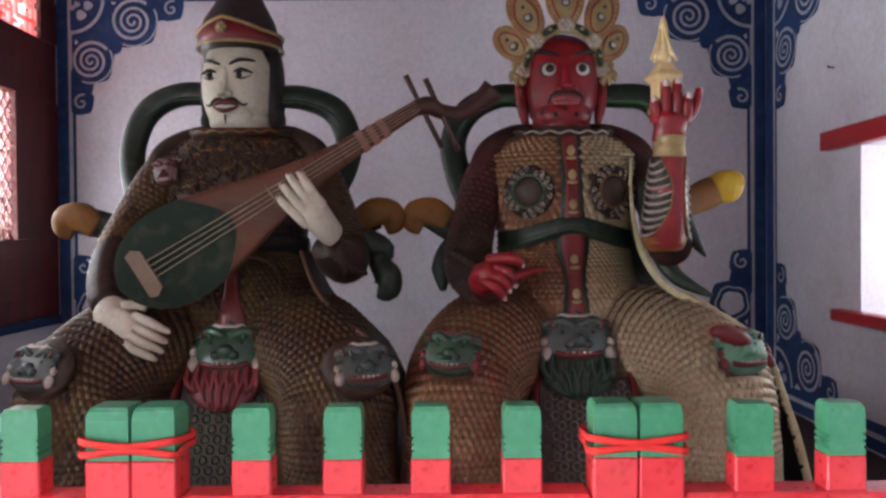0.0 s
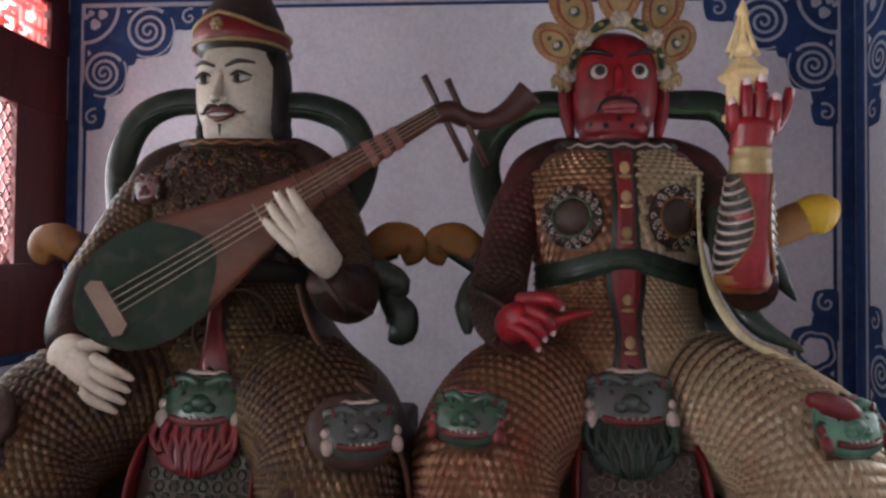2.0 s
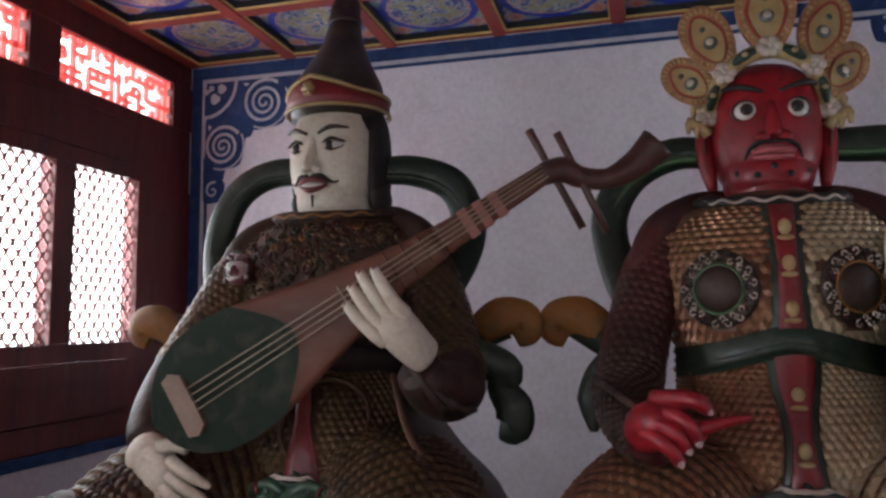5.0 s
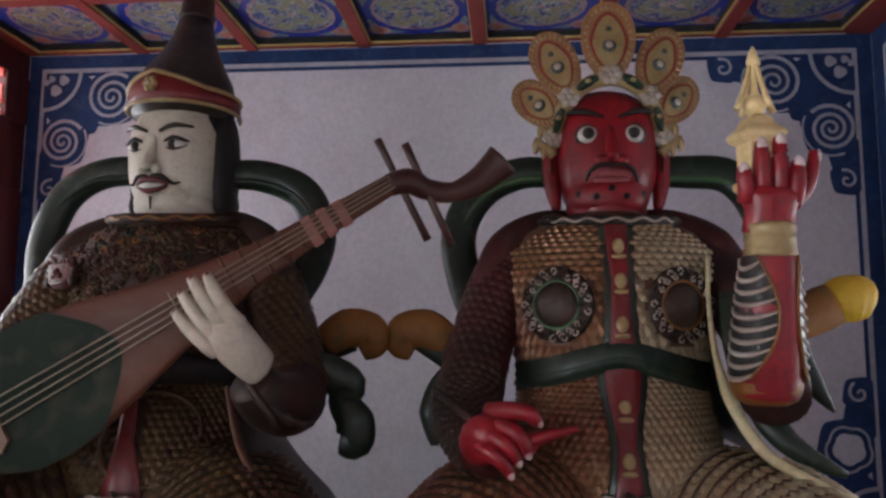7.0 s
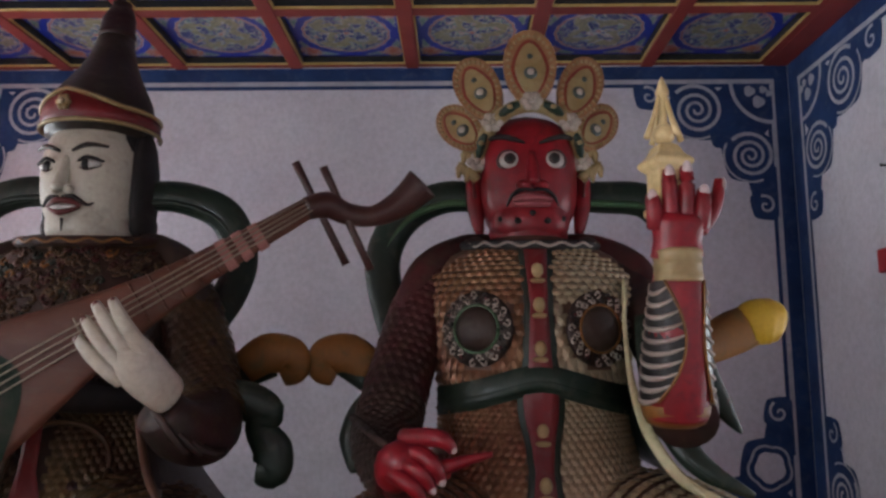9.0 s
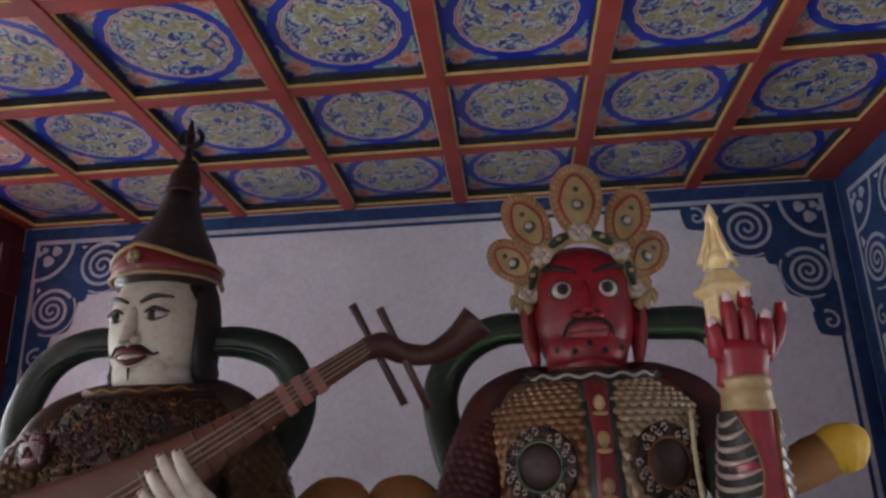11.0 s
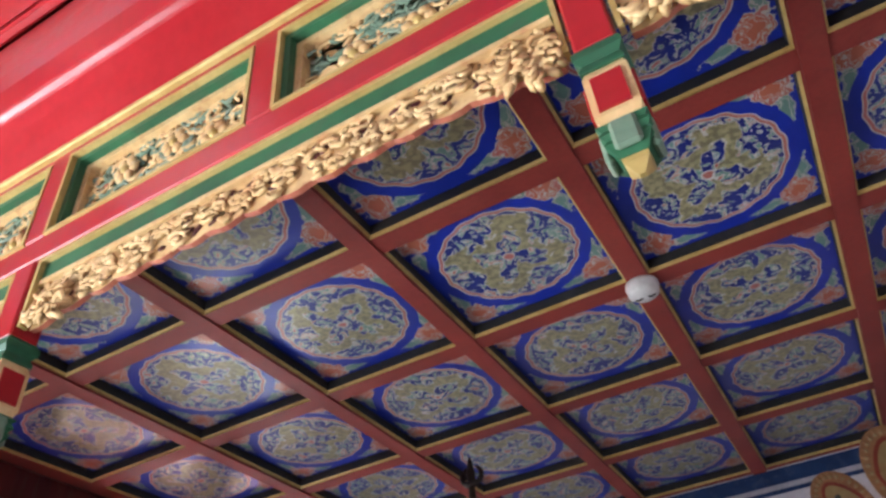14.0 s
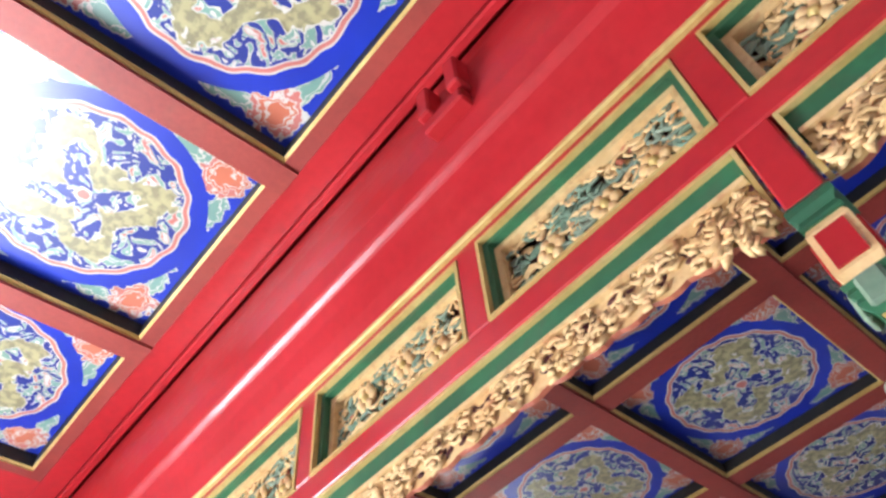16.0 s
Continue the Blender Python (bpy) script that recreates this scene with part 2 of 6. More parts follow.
# ---------- mesh building ----------
class Build:
    """Collects shapes with their materials into one mesh."""

    def __init__(self):
        self.v, self.f, self.mi, self.sm, self.mats, self.uv = [], [], [], [], [], {}

    def slot(self, m):
        if m not in self.mats:
            self.mats.append(m)
        return self.mats.index(m)

    def add(self, verts, faces, m, smooth=True):
        o, k = len(self.v), self.slot(m)
        self.v.extend(tuple(p) for p in verts)
        for f in faces:
            self.f.append([o + i for i in f])
            self.mi.append(k)
            self.sm.append(smooth)

    def grid(self, rows, m, close_u=False, close_v=False, smooth=True, caps=False):
        nr, nc = len(rows), len(rows[0])
        faces = []
        for i in range(nr if close_v else nr - 1):
            for j in range(nc if close_u else nc - 1):
                faces.append((i * nc + j, i * nc + (j + 1) % nc, ((i + 1) % nr) * nc + (j + 1) % nc, ((i + 1) % nr) * nc + j))
        if caps:
            faces.append(tuple(range(nc))[::-1])
            faces.append(tuple((nr - 1) * nc + j for j in range(nc)))
        self.add([p for row in rows for p in row], faces, m, smooth)

    def ball(self, c, r, m, rot=None, nu=14, nv=9, box=1.0):
        rows = []
        c = Vector(c)
        R = rot or Matrix.Identity(3)
        for i in range(nv + 1):
            a = -math.pi / 2 + math.pi * i / nv
            a = max(-1.565, min(1.565, a))
            row = []
            for j in range(nu):
                t = 2 * math.pi * j / nu
                ca, sa, ct, st = math.cos(a), math.sin(a), math.cos(t), math.sin(t)
                p = [math.copysign(abs(q) ** box, q) for q in (ct, st)]
                row.append(c + R @ Vector((r[0] * ca ** box * p[0], r[1] * ca ** box * p[1], r[2] * math.copysign(abs(sa) ** box, sa))))
            rows.append(row)
        self.grid(rows, m, close_u=True, caps=True)

    def tube(self, pts, radii, m, n=10, steps=5, flat=1.0, up=(0, 0, 1), caps=True, mats=None):
        """Round or flattened tube along a smooth line. flat: depth against width."""
        P, Rr = smooth_line(pts, radii, steps)
        rows = []
        for i, p in enumerate(P):
            d = (P[min(i + 1, len(P) - 1)] - P[max(i - 1, 0)]).normalized()
            s = d.cross(Vector(up))
            s = s.normalized() if s.length > 1e-4 else d.orthogonal().normalized()
            w = s.cross(d)
            rows.append([p + Rr[i] * (math.cos(2 * math.pi * k / n) * w + flat * math.sin(2 * math.pi * k / n) * s) for k in range(n)])
        self.grid(rows, m, close_u=True, caps=caps)
        return rows

    def box(self, lo, hi, m, bevel=0.0):
        (x0, y0, z0), (x1, y1, z1) = lo, hi
        if bevel <= 0:
            v = [(x, y, z) for z in (z0, z1) for y in (y0, y1) for x in (x0, x1)]
            self.add(v, [(0, 2, 3, 1), (4, 5, 7, 6), (0, 1, 5, 4), (2, 6, 7, 3), (0, 4, 6, 2), (1, 3, 7, 5)], m, False)
            return
        bm = bmesh.new()
        bmesh.ops.create_cube(bm, size=1.0, matrix=Matrix.Translation(((x0 + x1) / 2, (y0 + y1) / 2, (z0 + z1) / 2)) @ Matrix.Diagonal((x1 - x0, y1 - y0, z1 - z0, 1)))
        bmesh.ops.bevel(bm, geom=bm.edges[:], offset=bevel, segments=1, affect="EDGES")
        bm.verts.index_update()
        self.add([v.co[:] for v in bm.verts], [[v.index for v in f.verts] for f in bm.faces], m, False)
        bm.free()

    def plate(self, outline, M, depth, m, side=None):
        """Flat outline (x, y) pushed out along z by depth, placed by M."""
        n = len(outline)
        top = [M @ Vector((x, y, depth)) for x, y in outline]
        bot = [M @ Vector((x, y, 0)) for x, y in outline]
        self.add(top, [tuple(range(n))], m, False)
        self.add(top + bot, [(i, n + i, n + (i + 1) % n, (i + 1) % n) for i in range(n)] + [tuple(range(2 * n - 1, n - 1, -1))], side or m, False)

    def strip(self, pts, width, M, h, m, thick=0.0):
        """Flat painted line of even width, h above the plane of M."""
        left, right = [], []
        for i, (x, y) in enumerate(pts):
            a, b = pts[max(i - 1, 0)], pts[min(i + 1, len(pts) - 1)]
            dx, dy = b[0] - a[0], b[1] - a[1]
            l = math.hypot(dx, dy) or 1
            w = width(i / (len(pts) - 1)) if callable(width) else width
            left.append(M @ Vector((x - dy / l * w / 2, y + dx / l * w / 2, h)))
            right.append(M @ Vector((x + dy / l * w / 2, y - dx / l * w / 2, h)))
        n = len(pts)
        self.add(left + right, [(i, n + i, n + i + 1, i + 1) for i in range(n - 1)], m, False)

    def moved(self, by):
        self.v = [(x + by[0], y + by[1], z + by[2]) for x, y, z in self.v]
        return self

    def scaled(self, k):
        self.v = [(x * k[0], y * k[1], z * k[2]) for x, y, z in self.v]
        return self

    def mesh(self, name):
        me = bpy.data.meshes.new(name)
        me.from_pydata(self.v, [], self.f)
        for m in self.mats:
            me.materials.append(m)
        me.polygons.foreach_set("material_index", self.mi)
        me.polygons.foreach_set("use_smooth", self.sm)
        if self.uv:
            lay = me.uv_layers.new(name="UVMap")
            for fi, co in self.uv.items():
                for k, li in enumerate(me.polygons[fi].loop_indices):
                    lay.data[li].uv = co[k]
        me.update()
        return me


def smooth_line(pts, radii, steps):
    P = [Vector(p) for p in pts]
    if not hasattr(radii, "__len__"):
        radii = [radii] * len(P)
    out, rad = [], []
    for i in range(len(P) - 1):
        a, b, c, d = P[max(i - 1, 0)], P[i], P[i + 1], P[min(i + 2, len(P) - 1)]
        for k in range(steps):
            t = k / steps
            out.append(0.5 * (2 * b + (c - a) * t + (2 * a - 5 * b + 4 * c - d) * t * t + (3 * b - a - 3 * c + d) * t ** 3))
            rad.append(radii[i] + (radii[i + 1] - radii[i]) * t)
    return out + [P[-1]], rad + [radii[-1]]


def thing(name, label, category, group="", kind="", at=(0, 0, 0)):
    ob = new(name)
    ob.location = at
    ob.empty_display_size = 0.1
    return tagged(ob, label, category, group, kind)


def part(name, b, parent, label="", at=(0, 0, 0)):
    ob = new(name, b.mesh(name) if isinstance(b, Build) else b)
    ob.parent, ob.location = parent, at
    return tagged(ob, label)


def solid(name, b, label, category, kind="", group="", at=(0, 0, 0)):
    ob = new(name, b.mesh(name) if isinstance(b, Build) else b)
    ob.location = at
    return tagged(ob, label, category, group, kind)


def boxes(*items):
    b = Build()
    for lo, hi, m, *bev in items:
        b.box(lo, hi, m, bev[0] if bev else 0.0)
    return b


# ---------- room shell ----------
WEST, EAST, NORTH, TOP, PLAT = -2.44, 1.92, 4.34, 3.14, 0.55
solid("floor", boxes(((-6, -1.7, -0.1), (6, 4.6, 0), STONE)), "grey stone floor of the hall", "floor", "structure")
solid("ground", boxes(((-60, -80, -0.2), (60, -1.7, -0.05), STONE)), "grey paved ground outside the hall", "ground", "structure")
solid("wall_north", boxes(((WEST - 0.3, NORTH, 0), (EAST + 0.3, NORTH + 0.25, 3.6), PLASTER)), "lavender-white plastered wall with faint cracks", "wall", "structure")
ey0, ey1, ez0, ez1 = 2.25, 3.31, 1.186, 1.976
solid("wall_east", boxes(((EAST, ey1, 0), (EAST + 0.42, NORTH, 3.6), PLASTER), ((EAST, -1.9, 0), (EAST + 0.42, ey0, 3.6), PLASTER),
      ((EAST, ey0, 0), (EAST + 0.42, ey1, ez0), PLASTER), ((EAST, ey0, ez1), (EAST + 0.42, ey1, 3.6), PLASTER)), "white plastered side wall with a deep window", "wall", "structure")
solid("wall_west_base", boxes(((WEST - 0.2, 1.1, 0), (WEST, NORTH, 1.05), PLASTER)), "white plastered low wall under the lattice", "wall", "structure")
solid("trim_west", boxes(((WEST - 0.2, 1.1, 1.05), (WEST + 0.012, NORTH, 1.10), BLUE)), "blue painted band over the low wall", "trim", "structure")
solid("wall_west_porch", boxes(((WEST - 0.2, -1.9, 0), (WEST, -1.0, 3.6), PLASTER), ((WEST - 0.2, 0.8, 0), (WEST, 1.1, 3.6), PLASTER), ((WEST - 0.2, -1.0, 2.12), (WEST, 0.8, 3.6), PLASTER), ((WEST - 0.2, 1.1, 3.142), (WEST, NORTH, 3.6), WOOD_RED)), "white plastered side wall by the entrance", "wall", "structure")
solid("wall_south", boxes(((WEST, -1.9, 0), (-2.3, -1.7, 3.6), WOOD_RED), ((1.0, -1.9, 0), (EAST, -1.7, 3.6), WOOD_RED), ((-2.3, -1.9, 2.4), (1.0, -1.7, 3.6), WOOD_RED)),
      "dark red wooden front wall with an open entrance", "wall", "structure")
solid("roof_slab", boxes(((-3.2, -1.9, 3.6), (2.6, 4.7, 3.7), WOOD_RED)), "dark wooden deck over the ceilings", "roof", "structure")
solid("plinth", boxes(((WEST + 0.002, 2.05, 0.0), (EAST - 0.002, NORTH - 0.002, PLAT), PLINTH, 0.02)), "dark brown plinth that carries the seated statues", "plinth", "structure")
solid("backdrop_west", boxes(((-3.6, 1.2, 0.2), (-3.58, 5.5, 4.4), DAYLIGHT)), "bright daylight outside the lattice", "backdrop", "structure")
solid("backdrop_porch", boxes(((-3.6, -2.0, -0.05), (-3.58, 1.15, 4.4), glow("daylight_porch", (0.95, 0.98, 1.0), 7.0))), "bright daylight outside the side door", "backdrop", "structure")
# unseen slab, added to keep the glow of the two backdrops apart
solid("daylight_divider", boxes(((-3.6, 1.15, 0), (WEST - 0.2, 1.2, 3.6), PLASTER)), "plastered wall between door and lattice outside", "wall", "structure")
solid("backdrop_east", boxes(((EAST + 0.6, 1.6, 0.6), (EAST + 0.62, 4.0, 2.6), glow("daylight_east", (0.95, 0.98, 1.0), 2.0))), "bright daylight outside the window", "backdrop", "structure")

win = thing("window_1", "deep window with red wooden lintel and sill", "window", kind="structure", at=(EAST, 2.8, 1.186))


def red_bar(lo, hi):
    return boxes((tuple(a - b for a, b in zip(lo, (EAST, 2.8, 1.16))), tuple(a - b for a, b in zip(hi, (EAST, 2.8, 1.16))), LACQUER, 0.006))


part("lintel", red_bar((EAST - 0.05, 2.0, 1.955), (EAST + 0.10, 3.6, 2.05)), win)
part("sill", red_bar((EAST - 0.06, 2.1, 1.10), (EAST + 0.10, 3.48, 1.158)), win)
part("window_frame", red_bar((EAST + 0.30, 2.25, 1.16), (EAST + 0.34, 2.31, 1.95)), win)
part("window_frame", red_bar((EAST + 0.30, 2.75, 1.16), (EAST + 0.34, 2.79, 1.95)), win)
part("window_frame", red_bar((EAST + 0.30, 3.25, 1.16), (EAST + 0.34, 3.305, 1.95)), win)


# ---------- ceilings ----------
def coffered(xs, ys, z, beam, deep):
    b = Build()
    for i in range(len(xs) - 1):
        for j in range(len(ys) - 1):
            x0, x1, y0, y1 = xs[i], xs[i + 1], ys[j], ys[j + 1]
            h = beam / 2
            a0, a1, c0, c1 = x0 + h, x1 - h, y0 + h, y1 - h
            g = 0.007
            o = [(x0, y0), (x1, y0), (x1, y1), (x0, y1)]
            p = [(a0, c0), (a1, c0), (a1, c1), (a0, c1)]
            q = [(a0 + g, c0 + g), (a1 - g, c0 + g), (a1 - g, c1 - g), (a0 + g, c1 - g)]

            def ring(A, za, B, zb, m):
                b.add([(*t, za) for t in A] + [(*t, zb) for t in B], [(k, 4 + k, 4 + (k + 1) % 4, (k + 1) % 4) for k in range(4)], m, False)

            ring(o, z, p, z, BEAM_RED)
            ring(p, z, p, z + 0.006, GOLD)
            ring(p, z + 0.006, q, z + 0.010, GOLD)
            # inner sides near-black: the shadow of the recess is painted onto them
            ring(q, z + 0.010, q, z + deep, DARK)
            k = len(b.f)
            b.add([(*t, z + deep) for t in q], [(0, 3, 2, 1)], COFFER, False)
            b.uv[k] = [(0, 0), (0, 1), (1, 1), (1, 0)]
    for x in xs[1:-1]:
        b.box((x - beam / 2 + 0.004, ys[0], z - 0.007), (x + beam / 2 - 0.004, ys[-1], z + 0.001), BEAM_RED)
    return b


inner = coffered([-2.4 + 0.6 * i for i in range(8)], [1.27 + 0.6125 * j for j in range(6)], TOP, 0.07, 0.045)
inner.box((WEST, 1.27, TOP), (-2.4, NORTH, TOP + 0.05), BEAM_RED)
inner.box((1.8, 1.27, TOP - 0.004), (EAST, NORTH, TOP + 0.05), BEAM_RED)
solid("ceiling", inner, "coffered ceiling with red beams and painted blue dragon roundels", "ceiling", "structure")
HIGH = 3.38
outer = coffered([-0.617 + 0.729 * i for i in range(-2, 4)], [0.8965 - 0.729 * j for j in range(3, -1, -1)], HIGH, 0.083, 0.055)
outer.box((WEST, -1.7, HIGH), (-2.075, 0.8965, HIGH + 0.05), LACQUER)
outer.box((1.57, -1.7, HIGH), (EAST, 0.8965, HIGH + 0.05), LACQUER)
outer.box((-2.075, -1.7, HIGH), (1.57, -1.2905, HIGH + 0.05), LACQUER)
outer.box((WEST, 0.8965, HIGH - 0.003), (EAST, 0.968, HIGH + 0.05), LACQUER)
outer.box((WEST, 0.972, HIGH - 0.016), (EAST, 1.0, HIGH + 0.05), LACQUER, 0.006)
solid("ceiling_porch", outer, "brightly lit coffered ceiling before the shrine", "ceiling", "structure")

# great beam between the two ceilings: round log over a flat board
bb = Build()
bb.box((WEST, 1.14, 2.98), (EAST, 1.268, HIGH + 0.05), LACQUER, 0.01)
prof = [(1.10, 2.957), (1.075, 2.995), (1.053, 3.034), (1.036, 3.06), (1.031, 3.0645), (1.021, 3.071), (1.016, 3.076), (1.0, 3.12), (0.992, 3.17), (0.988, 3.225), (0.99, 3.28), (0.997, 3.33), (1.006, 3.367), (1.2, 3.367), (1.2, 2.957)]
bb.grid([[(x, y, z) for y, z in prof] for x in (WEST, EAST)], LACQUER, close_u=True, smooth=False)
solid("lintel_beam", bb, "bright red lacquered lintel beam with rounded face", "beam", "structure")
# ---------- lattice wall on the west ----------
lattice = thing("lattice_wall", "dark red wooden lattice wall with bright panes", "lattice wall", kind="structure", at=(WEST, 2.645, 1.118))


def west(lo, hi, m=None, bevel=0.004):
    return boxes(((lo[0], lo[1] - 2.7, lo[2] - 1.10), (hi[0], hi[1] - 2.7, hi[2] - 1.10), m or WOOD_RED, bevel))


CELLS = [(3.51, 3.95), (2.95, 3.387), (2.30, 2.74), (1.74, 2.18), (1.22, 1.62)]
for z0, z1 in ((1.084, 1.545), (2.375, 2.735), (2.99, 3.12)):
    part("rail", west((-0.09, 1.16, z0), (0, NORTH + 0.054, z1)), lattice)
edges = [4.394] + [v for c in CELLS for v in (c[1], c[0])] + [1.16]
for k in range(0, len(edges), 2):
    part("stile", west((-0.088, edges[k + 1], 1.545), (0.006, edges[k], 2.375)), lattice)
for y0, y1 in ((4.22, 4.394), (3.21, 3.388), (2.2, 2.36), (1.16, 1.3)):
    part("stile", west((-0.088, y0, 2.735), (0.006, y1, 2.99)), lattice)
for y0, y1 in ((3.0, 3.9), (1.75, 2.65)):
    part("moulding", west((0.0, y0, 1.20), (0.012, y1, 1.46), WOOD_RED, 0.008), lattice)
    part("moulding", west((0.0, y0, 2.45), (0.012, y1, 2.67), WOOD_RED, 0.008), lattice)


def honeycomb(w, h):
    """Slanted bars crossing so that the gaps are near round, with a knob at each crossing."""
    b = Build()
    px, pz = 0.064, 0.088
    s = pz / px

    def bar(p, q):
        b.tube([(-0.03, *p), (-0.03, *q)], 0.0058, LATTICE_BLOOM, n=5, steps=1, flat=1.2)

    k = -int(h / s / px) - 1
    while k * px < w:
        for sign in (1, -1):
            y0, z0 = k * px, 0.0
            t0, t1 = max(0.0, -y0), min(w - y0, h / s)
            if t1 - t0 > 0.02:
                f = (lambda t: (y0 + t, t * s)) if sign == 1 else (lambda t: (w - y0 - t, t * s))
                bar(f(t0), f(t1))
        k += 1
    nz = int(h / (pz / 2)) + 1
    for i in range(nz):
        for j in range(int(w / px) + 2):
            y, z = j * px + (px / 2 if i % 2 else 0), i * pz / 2
            if y < w + 0.01 and z < h:
                b.ball((-0.03, y, z), (0.009, 0.010, 0.014), LATTICE_BLOOM, nu=6, nv=4)
    return b.mesh("lattice")


def fretwork(w, h):
    """Interlocking square meander of thin bars."""
    b = Build()
    rng = random.Random(5)
    n = 16
    c, r = w / n, h / 6
    for i in range(n + 1):
        for j in range(6):
            if rng.random() < 0.7:
                b.box((-0.035, i * c - 0.015, j * r), (-0.02, i * c + 0.015, (j + 1) * r), FRET_GLOW)
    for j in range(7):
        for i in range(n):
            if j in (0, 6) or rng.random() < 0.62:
                b.box((-0.037, i * c, j * r - 0.0125), (-0.018, (i + 1) * c, j * r + 0.0125), FRET_GLOW)
    return b.mesh("fretwork")


hc = honeycomb(0.44, 0.83)
for y0, y1 in CELLS:
    part("lattice", hc, lattice, "round-holed red lattice", at=(0, y0 - 2.7, 0.445))
fw = fretwork(0.84, 0.255)
for y0 in (3.388, 2.37, 1.32):
    part("fretwork", fw, lattice, "red fretwork glowing with daylight", at=(0, y0 - 2.7, 1.635))


# ---------- painted borders ----------
def plane(o, right, up):
    r, u = Vector(right), Vector(up)
    n = r.cross(u)
    return Matrix(((r.x, u.x, n.x, o[0]), (r.y, u.y, n.y, o[1]), (r.z, u.z, n.z, o[2]), (0, 0, 0, 1)))


MN = plane((0, NORTH - 0.0015, 0), (1, 0, 0), (0, 0, 1))
ME = plane((EAST - 0.0015, 0, 0), (0, -1, 0), (0, 0, 1))


def disc(b, M, x, y, r, h, m, lobes=0, amp=0.0, ph=0.0):
    pts = []
    for k in range(48):
        a = 2 * math.pi * k / 48
        rr = r * (1 + amp * abs(math.cos(lobes * a / 2 + ph)) - amp) if lobes else r
        pts.append(M @ Vector((x + rr * math.cos(a), y + rr * math.sin(a), h)))
    b.add(pts + [M @ Vector((x, y, h))], [(k, (k + 1) % 48, 48) for k in range(48)], m, False)


def spiral(b, M, x, y, r0, turns, a0, h, w, hand=1):
    pts = []
    for k in range(60):
        t = k / 59
        a = a0 + hand * turns * 2 * math.pi * t
        r = r0 * (1 - 0.93 * t ** 0.85)
        pts.append((x + r * math.cos(a), y + r * math.sin(a)))
    b.strip(pts, lambda t: w * (1 - 0.35 * t), M, h, WHITE)


def cloud_corner(M, cx, cy, sx, sy, small=False, hollow=False):
    """A corner of blue cloud scrolls with white spirals; it grows along sx and sy from the corner."""
    b = Build()
    lobes = [(0.125, 0.38, 0.150), (0.385, 0.14, 0.168), (0.06, 0.63, 0.085), (0.62, 0.06, 0.085), (0.13, 0.12, 0.16), (0.05, 0.52, 0.10), (0.25, 0.27, 0.08), (0.52, 0.05, 0.10)]
    if small:
        lobes = [(0.09, 0.30, 0.13), (0.25, 0.10, 0.14), (0.05, 0.10, 0.12), (0.43, 0.05, 0.09), (0.04, 0.47, 0.07), (0.10, 0.08, 0.13)]
    h = 0.0
    for x, y, r in lobes:
        h += 0.0004
        pts = []
        for k in range(44):
            a = 2 * math.pi * k / 44
            rr = r * (1.05 - 0.13 * abs(math.sin(2.5 * a + 1.1)))
            px, py = max(0.0, x + rr * math.cos(a)), max(0.0, y + rr * math.sin(a))
            pts.append((cx + sx * px, cy + sy * py))
        c = (cx + sx * x, cy + sy * y)
        b.add([M @ Vector((*p, h)) for p in pts] + [M @ Vector((*c, h))], [(k, (k + 1) % 44, 44) if sx * sy > 0 else ((k + 1) % 44, k, 44) for k in range(44)], BLUE, False)
    h += 0.0008
    for q, (x, y, r) in enumerate(lobes[:2]):
        if hollow and q == 0:
            disc(b, M, cx + sx * x, cy + sy * y, r * 0.74, h, WHITE, 5, 0.12, 1.1)
            disc(b, M, cx + sx * x, cy + sy * y, r * 0.66, h + 0.0003, BLUE, 5, 0.12, 1.1)
            disc(b, M, cx + sx * x, cy + sy * y, r * 0.50, h + 0.0006, PLASTER, 5, 0.12, 1.1)
            continue
        spiral(b, M, cx + sx * x, cy + sy * y, r * 0.82, 2.9, (0.6 if q == 0 else 0.9) if sx > 0 else 2.4, h, 0.019, -1 if sx * sy > 0 else 1)
        arc = [(cx + sx * max(0.004, x + r * 0.9 * math.cos(a)), cy + sy * max(0.004, y + r * 0.9 * math.sin(a))) for a in [(-0.5 + 2.5 * k / 24) for k in range(25)]]
        b.strip(arc, 0.010, M, h + 0.0003, WHITE)
    for x, y, r in lobes[2:4]:
        spiral(b, M, cx + sx * (x + 0.005), cy + sy * (y + 0.005), r * 0.62, 1.2, 1.2 if sx > 0 else 2.0, h, 0.014, -1 if sx * sy > 0 else 1)
    # fan of petals in the corner itself
    arc = [(cx + sx * 0.205 * math.cos(a), cy + sy * 0.205 * math.sin(a)) for a in [math.pi / 2 * k / 16 for k in range(17)]]
    b.strip(arc, 0.02, M, h, WHITE)
    for a, d, r in ((0.35, 0.12, 0.030), (0.95, 0.12, 0.033), (1.3, 0.055, 0.018), (0.65, 0.055, 0.02)):
        disc(b, M, cx + sx * d * math.cos(a), cy + sy * d * math.sin(a), r, h, WHITE, 3, 0.2)
    return b


def bands(M, x0, x1, z0, z1, edge):
    """Blue outer band, white line, thin blue line round a wall field."""
    b = Build()
    for i, (d, w, m) in enumerate(((edge / 2, edge, BLUE), (edge + 0.012, 0.024, WHITE), (edge + 0.034, 0.02, BLUE))):
        b.strip([(x0 + d, z0), (x0 + d, z1 - d + w / 2)], w, M, 0.0002 + 0.0003 * i, m)
        b.strip([(x1 - d, z0), (x1 - d, z1 - d + w / 2)], w, M, 0.0002 + 0.0003 * i, m)
        b.strip([(x0 + d + w / 2, z1 - d), (x1 - d - w / 2, z1 - d)], w, M, 0.0004 + 0.0003 * i, m)
    return b


